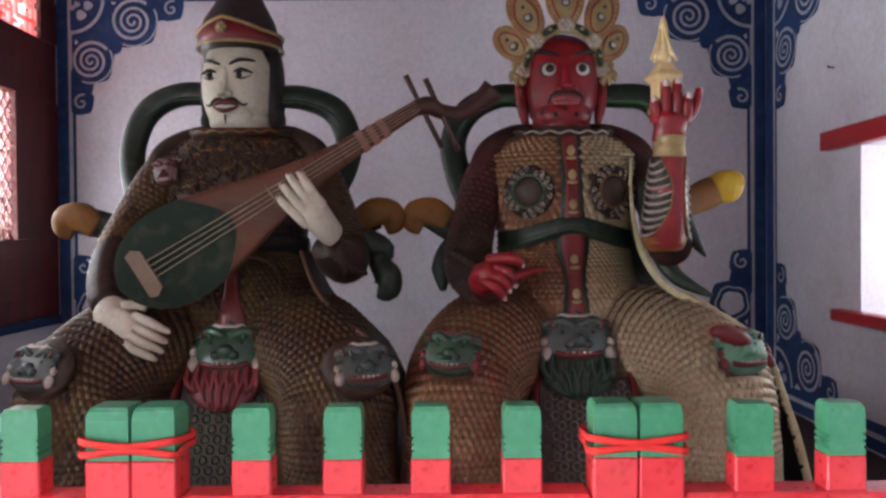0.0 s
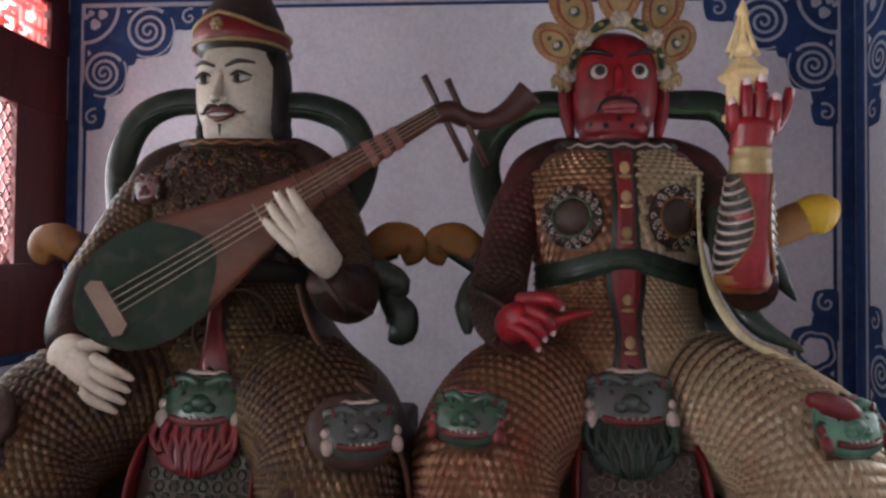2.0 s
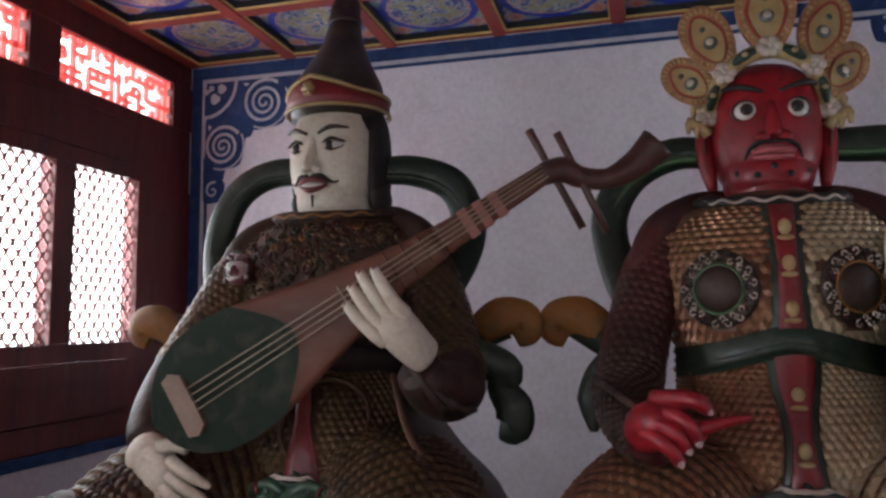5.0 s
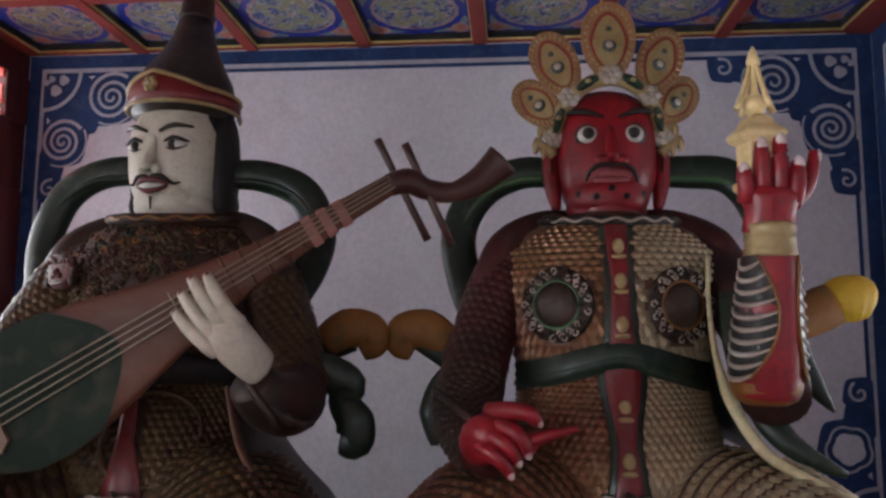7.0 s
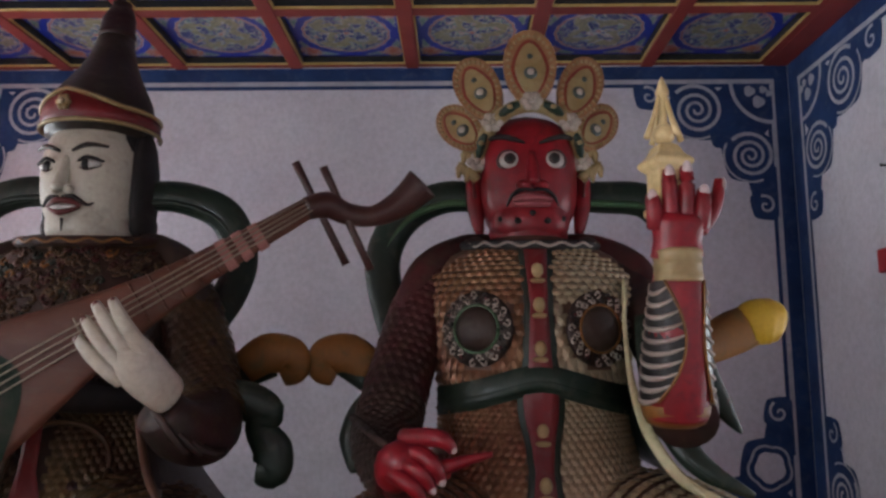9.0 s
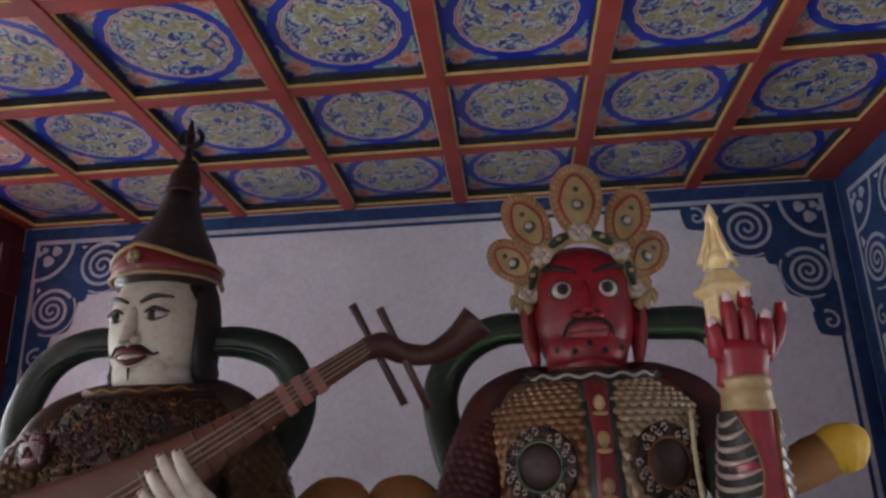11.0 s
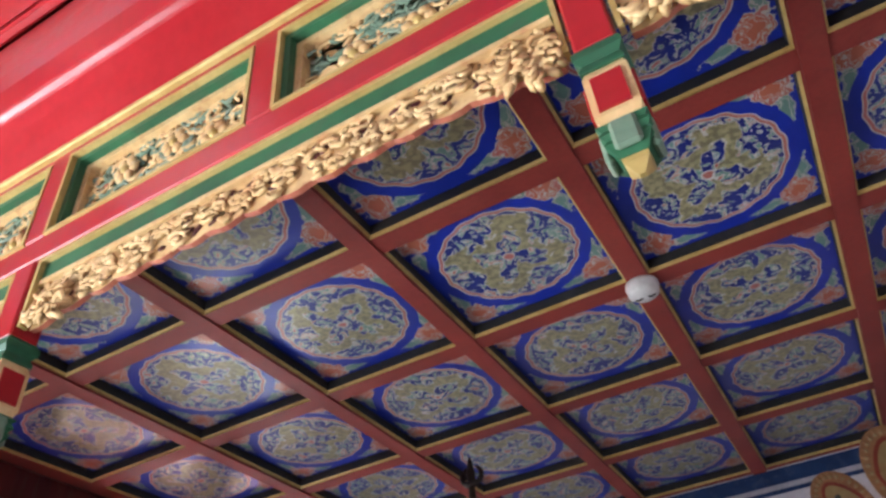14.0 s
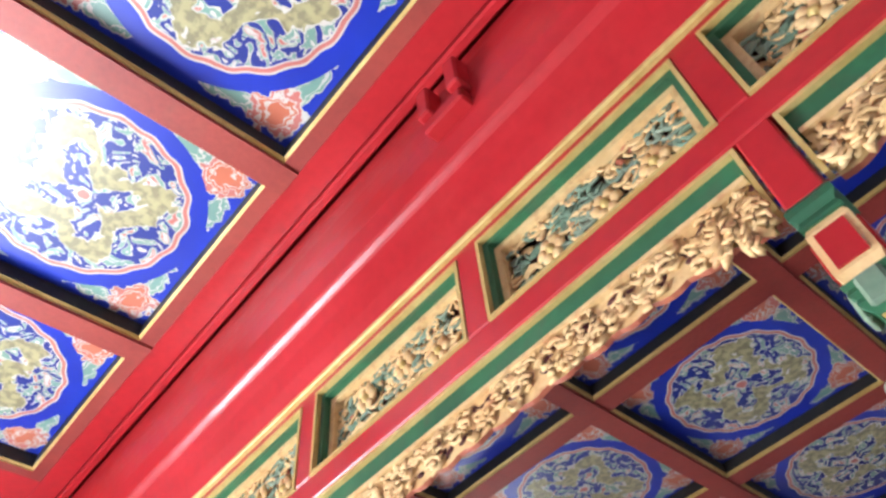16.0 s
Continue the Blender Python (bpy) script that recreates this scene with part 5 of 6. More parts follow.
        loops = [[(-0.10, 3.12, 2.19), (-0.30, 3.14, 2.20), (-0.45, 3.15, 2.13), (-0.52, 3.14, 1.97), (-0.50, 3.1, 1.80), (-0.42, 3.0, 1.66)], [(0.10, 3.12, 2.18), (0.24, 3.14, 2.18), (0.38, 3.15, 2.12), (0.44, 3.14, 1.98), (0.42, 3.08, 1.84), (0.36, 2.98, 1.7)]]
    for lp in loops:
        b.tube([(cx + x, y, z) for x, y, z in lp], [0.032, 0.036, 0.039, 0.039, 0.038, 0.032], SASH, n=12, steps=6, flat=1.5, up=(0, 1, 0))
        b.tube([(cx + x, y - 0.028, z - 0.028) for x, y, z in lp], 0.012, SASH_LIGHT if red else SASH, n=6, steps=6, up=(0, 1, 0))
    # scroll tails
    tails = [(-1, 1.655, 0.645, OCHRE, 0.4)] if red else [(-1, 1.645, 0.80, OCHRE, 0.45), (1, 1.655, 0.638, OCHRE, 0.36)]
    for s, z, x, m, x0 in tails:
        b.tube([(cx + s * x0, 3.05, z - 0.12), (cx + s * (x0 + 0.10), 3.07, z - 0.05), (cx + s * (x - 0.075), 3.08, z + 0.0)], [0.024, 0.026, 0.028], SASH if not red or s < 0 else OCHRE, n=14, steps=5, flat=2.3, up=(0, 1, 0))
        b.tube([(cx + s * (x - 0.15), 3.07, z - 0.035), (cx + s * (x - 0.08), 3.07, z + 0.012), (cx + s * (x - 0.01), 3.075, z + 0.005), (cx + s * (x + 0.002), 3.08, z - 0.035), (cx + s * (x - 0.035), 3.08, z - 0.06)], [0.029, 0.034, 0.032, 0.026, 0.016], m, n=14, steps=5, flat=1.9, up=(0, 1, 0))
    if red:
        b.tube([(cx + 0.44, 3.02, 1.66), (cx + 0.56, 3.05, 1.70), (cx + 0.64, 3.065, 1.735), (cx + 0.70, 3.07, 1.76)], [0.030, 0.036, 0.040, 0.037], OCHRE, n=14, steps=5, flat=1.75, up=(0, 1, 0))
        b.tube([(cx + 0.675, 3.065, 1.752), (cx + 0.71, 3.068, 1.765), (cx + 0.75, 3.07, 1.768), (cx + 0.785, 3.07, 1.762), (cx + 0.80, 3.07, 1.758)], [0.036, 0.042, 0.042, 0.033, 0.014], YELLOW, n=14, steps=5, flat=1.75, up=(0, 1, 0))
        b.tube([(cx - 0.43, 2.92, 1.58), (cx - 0.50, 2.92, 1.50), (cx - 0.525, 2.91, 1.42), (cx - 0.52, 2.9, 1.33)], [0.014, 0.018, 0.02, 0.005], SASH, n=12, steps=5, flat=2.2, up=(0, 1, 0))
    else:
        b.tube([(cx + 0.46, 2.86, 1.56), (cx + 0.55, 2.88, 1.535), (cx + 0.605, 2.89, 1.50), (cx + 0.585, 2.89, 1.46), (cx + 0.625, 2.89, 1.40), (cx + 0.625, 2.89, 1.345), (cx + 0.585, 2.89, 1.345)], [0.022, 0.027, 0.026, 0.019, 0.028, 0.027, 0.018], SASH, n=14, steps=5, flat=2.1, up=(0, 1, 0))
    # sleeves and hands
    if red:
        rows = b.tube([(cx - 0.26, 3.04, 1.91), (cx - 0.33, 3.0, 1.80), (cx - 0.385, 2.93, 1.63), (cx - 0.42, 2.79, 1.45), (cx - 0.39, 2.64, 1.385), (cx - 0.345, 2.55, 1.37)], [0.085, 0.095, 0.09, 0.092, 0.078, 0.066], WINE, n=18, steps=5)
        scales(b, rows, WINE, 0.03, (0, 1), (0.05, 0.5), 0.005)
        scales(b, rows, UNDER_BROWN, 0.024, (0, 1), (0.5, 0.92), 0.006, None, SLEEVE)
        for k in range(4):
            b.tube([(cx - 0.50 + 0.02 * k, 2.70 - 0.035 * k, 1.50 - 0.01 * k), (cx - 0.43 + 0.02 * k, 2.62 - 0.035 * k, 1.46 - 0.01 * k), (cx - 0.38 + 0.02 * k, 2.62 - 0.035 * k, 1.36)], 0.012, UNDER_BROWN, n=6, steps=3)
        b.tube([(cx - 0.385, 2.57, 1.385), (cx - 0.372, 2.52, 1.40), (cx - 0.345, 2.485, 1.415), (cx - 0.318, 2.475, 1.42)], [0.052, 0.060, 0.056, 0.03], SKIN_RED, n=14, steps=4, flat=0.85)
        for k0, k1, tip in (((-0.352, 1.468), (-0.288, 1.476), (-0.238, 1.449)), ((-0.362, 1.44), (-0.307, 1.437), (-0.262, 1.378)), ((-0.378, 1.42), (-0.333, 1.413), (-0.284, 1.360)), ((-0.39, 1.395), (-0.358, 1.388), (-0.302, 1.332))):
            p0, p1, p3 = Vector((cx + k0[0], 2.51, k0[1])), Vector((cx + k1[0], 2.452, k1[1])), Vector((cx + tip[0], 2.448, tip[1]))
            p2 = (p1 + p3) / 2 + Vector((0.006, -0.014, 0.008))
            b.tube([p0, p1, p2, p3], [0.024, 0.0215, 0.019, 0.013], SKIN_RED, n=10, steps=4)
            d = (p3 - p2).normalized()
            b.ball(p3 + Vector((0, -0.006, 0.002)) - d * 0.004, (0.0115, 0.011, 0.016), NAIL, d.to_track_quat("Z", "Y").to_matrix(), nu=9, nv=6)
        b.tube([(cx - 0.29, 2.47, 1.405), (cx - 0.25, 2.455, 1.412), (cx - 0.20, 2.45, 1.428), (cx - 0.148, 2.447, 1.44)], [0.022, 0.018, 0.012, 0.007], SKIN_RED, n=9, steps=3)
        b.ball((cx - 0.262, 2.465, 1.395), (0.022, 0.018, 0.018), SKIN_RED, nu=10, nv=7)
        # raised arm
        b.tube([(cx + 0.26, 3.04, 1.91), (cx + 0.335, 2.94, 1.78), (cx + 0.36, 2.74, 1.62), (cx + 0.315, 2.54, 1.51)], [0.085, 0.09, 0.088, 0.08], SLEEVE, n=18, steps=5)
        arm = [(cx + 0.283, 2.50, 1.52), (cx + 0.283, 2.485, 1.60), (cx + 0.284, 2.465, 1.72), (cx + 0.287, 2.445, 1.86)]
        b.tube(arm, [0.072, 0.078, 0.073, 0.052], SKIN_RED, n=20, steps=6, up=(0, 1, 0))
        for s in (-1, 1):
            rows = []
            for k in range(21):
                t = k / 20
                c = Vector((cx + 0.283 + 0.003 * t, 2.492 - 0.042 * t, 1.555 + 0.275 * t))
                r = 0.0835 - 0.006 * t - 0.016 * t * t
                w = (0.02 + 0.75 * (2 * t - 1) ** 2) if s < 0 else (0.62 + 0.35 * (2 * t - 1) ** 2)
                rows.append([c + Vector((r * math.cos(-math.pi / 2 + s * a), r * math.sin(-math.pi / 2 + s * a), 0)) for a in [w + (2.3 - w) * q / 8 for q in range(9)]])
            b.grid(rows, BLACK if s < 0 else BEAST_GREY)
            b.tube([row[0] for row in rows], 0.0035, OCHRE, n=6, steps=1)
            for k in range(1, 20, 2):
                row = rows[k]
                b.tube([row[q] + Vector((0, 0, 0.028 * ((q - 3) / 4) ** 2 - 0.016)) for q in range(0, 8)], [0.0015, 0.004, 0.0056, 0.006, 0.006, 0.005, 0.004, 0.003], TUSK, n=6, steps=2)
        lathe(b, (cx + 0.287, 2.445), [(1.825, 0.052, 1), (1.832, 0.058, 1), (1.845, 0.056, 1), (1.865, 0.0545, 1), (1.868, 0.057, 1), (1.872, 0.0545, 1), (1.892, 0.056, 1), (1.899, 0.058, 1), (1.905, 0.05, 1)], CROWN)
        lathe(b, (cx + 0.283, 2.50), [(1.495, 0.045, 1), (1.505, 0.066, 1), (1.525, 0.076, 1), (1.545, 0.0795, 1), (1.552, 0.072, 1)], OCHRE)
        b.tube([(cx + 0.287, 2.445, 1.89), (cx + 0.286, 2.435, 1.925), (cx + 0.288, 2.428, 1.965), (cx + 0.290, 2.425, 1.985)], [0.042, 0.038, 0.043, 0.034], SKIN_RED, n=16, steps=4, flat=1.48, up=(0, 1, 0))
        for x0, z0, x1, z1 in ((0.233, 1.955, 0.224, 2.030), (0.268, 1.965, 0.265, 2.088), (0.305, 1.965, 0.306, 2.097), (0.338, 1.955, 0.343, 2.042)):
            p0, p1 = Vector((cx + x0, 2.425, z0)), Vector((cx + x1, 2.412, z1))
            b.tube([p0, p0.lerp(p1, 0.35) + Vector((0, -0.008, 0)), p0.lerp(p1, 0.75) + Vector((0, -0.006, 0)), p1], [0.0205, 0.0195, 0.0185, 0.013], SKIN_RED, n=11, steps=4)
            b.ball(p1 + Vector((0, -0.011, -0.009)), (0.0125, 0.008, 0.020), NAIL, nu=10, nv=7)
        b.tube([(cx + 0.338, 2.44, 1.95), (cx + 0.366, 2.435, 1.985), (cx + 0.382, 2.43, 2.03), (cx + 0.388, 2.43, 2.07)], [0.02, 0.018, 0.016, 0.011], SKIN_RED, n=10, steps=4)
        b.ball((cx + 0.395, 2.427, 2.058), (0.008, 0.010, 0.016), NAIL, nu=9, nv=6)
        # hanging sleeve ends and cloak
        b.tube([(cx + 0.37, 2.62, 1.74), (cx + 0.39, 2.61, 1.63), (cx + 0.425, 2.60, 1.54), (cx + 0.468, 2.59, 1.472)], [0.022, 0.03, 0.027, 0.004], SASH, n=10, steps=4, flat=0.8)
        edge = [(0.252, 2.85, 1.88), (0.242, 2.81, 1.74), (0.24, 2.75, 1.60), (0.258, 2.70, 1.49), (0.296, 2.65, 1.40), (0.345, 2.62, 1.345), (0.44, 2.59, 1.295), (0.56, 2.54, 1.225), (0.64, 2.47, 1.13), (0.69, 2.43, 0.96), (0.735, 2.42, 0.80), (0.79, 2.42, PLAT + 0.02)]
        E = [Vector((cx + x, y, z)) for x, y, z in edge]
        L, _ = smooth_line(E, 1.0, 4)
        b.tube(E, [0.002, 0.003, 0.004, 0.007, 0.007, 0.006, 0.005, 0.005, 0.005, 0.006, 0.007, 0.007], CREAM, n=8, steps=4, flat=2.3, up=(0, 1, 0))
        b.tube([p + Vector((0.05, 0.0, 0.03)) for p in E[1:7]], [0.012, 0.016, 0.018, 0.018, 0.014, 0.004], SASH, n=8, steps=4, flat=2.0, up=(0, 1, 0))
        b.grid([L, [p + Vector((0.03, 0.16, 0.0)) for p in L], [p + Vector((-0.02, 0.45, 0.01)) for p in L]], SASH)
        for k in range(26, len(L) - 1):
            b.ball(L[k] + Vector((-0.016, -0.012, -0.006)), (0.009, 0.008, 0.009), BLACK if k % 2 else CROWN, nu=6, nv=4)
    else:
        rows = b.tube([(cx - 0.26, 3.04, 1.91), (cx - 0.34, 2.99, 1.80), (cx - 0.42, 2.92, 1.63), (cx - 0.455, 2.78, 1.46), (cx - 0.42, 2.64, 1.36), (cx - 0.38, 2.57, 1.31)], [0.085, 0.095, 0.09, 0.085, 0.072, 0.06], SLEEVE, n=18, steps=5)
        scales(b, rows, SCALE_BROWN, 0.027, (0, 1), (0.0, 0.55), 0.006, None, SLEEVE)
        fingers(b, (cx - 0.285, 2.49, 1.245), (0.85, -0.25, -0.42), (0.45, 0.05, 0.9), (0.0, -1, 0.15), 0.145, SKIN_WHITE, 0.023, 0.018, 0.3, None, 4, 1)
        b.ball((cx - 0.345, 2.53, 1.275), (0.075, 0.05, 0.075), SKIN_WHITE, nu=14, nv=9)
        rows = b.tube([(cx + 0.26, 3.04, 1.91), (cx + 0.34, 2.99, 1.78), (cx + 0.42, 2.92, 1.6), (cx + 0.475, 2.78, 1.47), (cx + 0.455, 2.64, 1.475), (cx + 0.425, 2.57, 1.53)], [0.085, 0.095, 0.09, 0.09, 0.078, 0.06], SLEEVE, n=18, steps=5)
        scales(b, rows, SCALE_BROWN, 0.027, (0, 1), (0.0, 0.55), 0.006, None, SLEEVE)
        for k in range(4):
            b.tube([(cx + 0.40 + 0.024 * k, 2.56 + 0.03 * k, 1.56 - 0.022 * k), (cx + 0.46 + 0.024 * k, 2.53 + 0.03 * k, 1.49 - 0.022 * k), (cx + 0.50 + 0.02 * k, 2.57 + 0.03 * k, 1.42)], 0.011, UNDER_BROWN, n=6, steps=3)
        b.tube([(cx + 0.452, 2.56, 1.565), (cx + 0.425, 2.51, 1.605), (cx + 0.392, 2.475, 1.652), (cx + 0.368, 2.465, 1.685)], [0.050, 0.056, 0.058, 0.04], SKIN_WHITE, n=16, steps=4, flat=0.75)
        for (x0, z0), (x1, z1) in (((0.352, 1.628), (0.276, 1.700)), ((0.362, 1.660), (0.290, 1.745)), ((0.380, 1.690), (0.313, 1.780)), ((0.408, 1.700), (0.352, 1.788))):
            p0, p1 = Vector((cx + x0, 2.455, z0)), Vector((cx + x1, 2.445, z1))
            b.tube([p0 + (p0 - p1) * 0.3 + Vector((0, 0.01, 0)), p0 + Vector((0, -0.012, 0)), p0.lerp(p1, 0.55) + Vector((0, -0.014, 0)), p1], [0.022, 0.0195, 0.0165, 0.0105], SKIN_WHITE, n=11, steps=4)
            b.ball(p1 + Vector((0.004, -0.006, -0.006)), (0.009, 0.008, 0.012), LIP, nu=8, nv=6)
        # dark cloak over the knee
        edge = [(0.30, 2.75, 1.5), (0.37, 2.66, 1.36), (0.48, 2.56, 1.26), (0.62, 2.44, 1.17), (0.70, 2.42, 1.0), (0.73, 2.42, 0.8), (0.76, 2.42, PLAT + 0.02)]
        E = [Vector((cx + x, y, z)) for x, y, z in edge]
        L, _ = smooth_line(E, 1.0, 4)
        b.tube(E, 0.016, UNDER_RED, n=8, steps=4, flat=0.6, up=(0, 1, 0))
        b.grid([L, [p + Vector((0.03, 0.16, 0.0)) for p in L], [p + Vector((-0.04, 0.45, 0.01)) for p in L]], UNDER_BROWN)
    for s in (-1, 1):
        b.tube([(cx + s * 0.10, 3.10, 2.0), (cx + s * 0.20, 3.06, 1.985), (cx + s * 0.31, 3.0, 1.92), (cx + s * 0.365, 2.96, 1.80), (cx + s * 0.385, 2.94, 1.68)], [0.05, 0.058, 0.06, 0.055, 0.02], WINE if red else UNDER_BROWN, n=14, steps=5, flat=1.0)
    # head
    hx = cx + (0.005 if red else -0.025)
    R = Matrix.Rotation(radians(0 if red else -9), 3, "Z")
    hc = Vector((hx, 3.09, 2.22))

    def at(x, y, z):
        return hc + R @ Vector((x, y, z))

    b.tube([(cx, 3.07, 1.98), (hx, 3.08, 2.1)], [0.13, 0.125], skin, n=18, steps=2)
    b.ball(hc, (0.157, 0.16, 0.208 if red else 0.218), skin, R, nu=32, nv=20, box=0.78 if red else 0.85)
    b.ball(at(0, -0.055, -0.135 if red else -0.148), (0.125 if red else 0.108, 0.095, 0.085 if red else 0.09), skin, R, nu=22, nv=12, box=0.8)
    if red:
        ez = 0.038
        for s in (-1, 1):
            E = R @ Matrix.Rotation(s * 0.22, 3, "Z")
            b.ball(at(0.070 * s, -0.138, ez), (0.041, 0.018, 0.038), SLEEVE, E, nu=18, nv=10)
            b.ball(at(0.070 * s, -0.143, ez), (0.033, 0.018, 0.030), EYE_WHITE, E, nu=18, nv=10)
            b.ball(at(0.069 * s, -0.152, ez + 0.001), (0.022, 0.0115, 0.021), SLEEVE, E, nu=16, nv=8)
            b.ball(at(0.069 * s, -0.156, ez + 0.001), (0.015, 0.0095, 0.015), BLACK, E, nu=14, nv=8)
            b.tube([at(0.022 * s, -0.160, ez + 0.050), at(0.06 * s, -0.158, ez + 0.064), at(0.10 * s, -0.142, ez + 0.075), at(0.128 * s, -0.118, ez + 0.074)], [0.004, 0.008, 0.0095, 0.006], BLACK, n=7, steps=4)
            b.tube([at(0.158 * s, -0.005, 0.075), at(0.172 * s, -0.01, 0.0), at(0.170 * s, -0.02, -0.09), at(0.158 * s, -0.03, -0.175)], [0.022, 0.030, 0.028, 0.014], skin, n=12, steps=4, up=(0, 1, 0))
            b.tube([at(0.166 * s, -0.036, 0.05), at(0.178 * s, -0.042, 0.0), at(0.172 * s, -0.045, -0.06)], 0.006, LIP, n=6, steps=3)
            b.ball(at(0.027 * s, -0.160, -0.045), (0.024, 0.021, 0.017), skin, R, nu=10, nv=7)
            b.tube([at(0.0, -0.170, -0.062), at(0.035 * s, -0.168, -0.060), at(0.065 * s, -0.155, -0.078), at(0.078 * s, -0.145, -0.108)], [0.005, 0.007, 0.006, 0.003], BLACK, n=7, steps=4)
        b.tube([at(0, -0.145, ez + 0.02), at(0, -0.160, -0.005), at(0, -0.172, -0.042)], [0.014, 0.021, 0.022], skin, n=10, steps=3)
        b.tube([at(-0.058, -0.144, -0.086), at(-0.02, -0.158, -0.082), at(0.02, -0.158, -0.082), at(0.058, -0.144, -0.086)], [0.009, 0.012, 0.012, 0.009], LIP_PALE, n=8, steps=4)
        b.tube([at(-0.052, -0.144, -0.100), at(0, -0.156, -0.102), at(0.052, -0.144, -0.100)], [0.008, 0.011, 0.008], LIP_PALE, n=8, steps=4)
        for x, y, z in ((0, -0.145, -0.128), (0.045, -0.143, -0.152), (-0.045, -0.143, -0.152), (0.095, -0.118, -0.142), (-0.095, -0.118, -0.142)):
            b.ball(at(x, y - 0.002, z), (0.011, 0.009, 0.010), BLACK, R, nu=8, nv=6)
        # crown band with flowers, then petals
        arch = lambda a: at(0.165 * math.sin(a), -0.145 + 0.10 * (1 - math.cos(a)), 0.035 + 0.180 * math.cos(a))
        b.tube([arch(-1.6 + 3.2 * k / 24) for k in range(25)], 0.024, CROWN, n=9, steps=2)
        for a in (-1.2, -0.42, 0.42, 1.2):
            b.tube([arch(a - 0.2) + Vector((0, -0.014, 0)), arch(a) + Vector((0, -0.018, 0.002)), arch(a + 0.2) + Vector((0, -0.014, 0))], [0.012, 0.017, 0.012], BEARD, n=8, steps=3)
            b.ball(arch(a) + Vector((0, -0.033, 0.002)), (0.010, 0.006, 0.008), CROWN, nu=8, nv=5)
        for a in (-1.5, -0.82, 0.0, 0.82, 1.5):
            f = arch(a) + Vector((0, -0.026, 0.004))
            for p in range(6):
                t = p * math.pi / 3
                b.ball(f + Vector((0.021 * math.cos(t), 0.004, 0.019 * math.sin(t))), (0.0155, 0.010, 0.0145), TUSK, nu=8, nv=5)
            b.ball(f + Vector((0, -0.006, 0)), (0.010, 0.008, 0.010), TUSK, nu=8, nv=5)
        b.ball(at(0, 0.05, 0.13), (0.158, 0.145, 0.10), BLACK, R, nu=20, nv=10)

        def petal(base, lean, turn, w, h):
            P = Matrix.Translation(base) @ Matrix.Rotation(turn, 4, "Z") @ Matrix.Rotation(lean, 4, "Y") @ Matrix.Rotation(radians(80), 4, "X")

            def out(q, slim=1.0, rise=0.0):
                r = []
                for k in range(28):
                    a = 2 * math.pi * k / 28
                    y = h * 0.5 - q * h * 0.5 * math.cos(a)
                    r.append((q * w * slim * math.sin(a) * (1.0 - 0.10 * math.cos(a)) if slim == 1.0 else q * w * slim * math.sin(a) * (1.0 - 0.22 * abs(math.cos(a))), y - rise * h))
                return r

            b.plate(out(1.0), P, 0.014, CROWN_RIM)
            o = out(0.91)
            for k in range(28):
                b.ball(P @ Vector((*o[k], 0.012)), (0.0065, 0.0065, 0.0065), CROWN_RIM, nu=6, nv=4)
            o = out(0.82)
            for k in range(28):
                b.ball(P @ Vector((*o[k], 0.014)), (0.006, 0.006, 0.006), CROWN, nu=6, nv=4)
            b.plate(out(0.76, 0.95, 0.02), P @ Matrix.Translation((0, 0, 0.014)), 0.003, CROWN_RED)
            b.plate(out(0.68, 0.86, 0.04), P @ Matrix.Translation((0, 0, 0.017)), 0.004, CROWN)
            b.ball(P @ Vector((0, h * 0.40, 0.022)), (0.022, 0.022, 0.010), BEAST_GREY, P.to_3x3(), nu=14, nv=6)
            b.ball(P @ Vector((0, h * 0.40, 0.028)), (0.013, 0.013, 0.009), TUSK, P.to_3x3(), nu=10, nv=6)
            b.ball(P @ Vector((0, h * 0.62, 0.021)), (0.010, 0.010, 0.006), BEAST_GREY, P.to_3x3(), nu=10, nv=5)

        for s in (-1, 1):
            petal(at(0.150 * s, -0.095, 0.092), s * 0.80, s * 0.35, 0.063, 0.215)
            petal(at(0.112 * s, -0.120, 0.172), s * 0.44, s * 0.18, 0.072, 0.248)
            for x, z, a in ((0.175, 0.055, 0.5), (0.19, 0.01, 1.0), (0.165, -0.005, 0.2)):
                b.tube([at(x * s, -0.06, z), at((x + 0.03) * s, -0.07, z + 0.03), at((x + 0.035) * s, -0.07, z - 0.01)], [0.018, 0.015, 0.006], CROWN, n=7, steps=3)
        petal(at(0, -0.150, 0.205), 0.0, 0.0, 0.084, 0.272)
    else:
        ez = 0.022
        for s in (-1, 1):
            b.ball(at(0.07 * s, -0.137, ez), (0.036, 0.018, 0.0165), EYE_WHITE, R, nu=16, nv=8)
            b.ball(at(0.066 * s - 0.004, -0.149, ez), (0.0165, 0.009, 0.0155), BLACK, R, nu=12, nv=7)
            b.tube([at(0.034 * s, -0.152, ez + 0.006), at(0.07 * s, -0.156, ez + 0.021), at(0.115 * s, -0.135, ez + 0.008)], [0.004, 0.007, 0.003], BLACK, n=6, steps=4)
            b.tube([at(0.036 * s, -0.152, ez - 0.006), at(0.07 * s, -0.153, ez - 0.018), at(0.108 * s, -0.134, ez - 0.002)], [0.002, 0.004, 0.002], SLEEVE, n=6, steps=4)
            b.tube([at(0.022 * s, -0.160, ez + 0.042), at(0.07 * s, -0.157, ez + 0.060), at(0.122 * s, -0.125, ez + 0.058)], [0.005, 0.0085, 0.004], HAT_BROWN, n=7, steps=4)
            b.ball(at(0.023 * s, -0.168, -0.058), (0.017, 0.018, 0.014), skin, R, nu=10, nv=7)
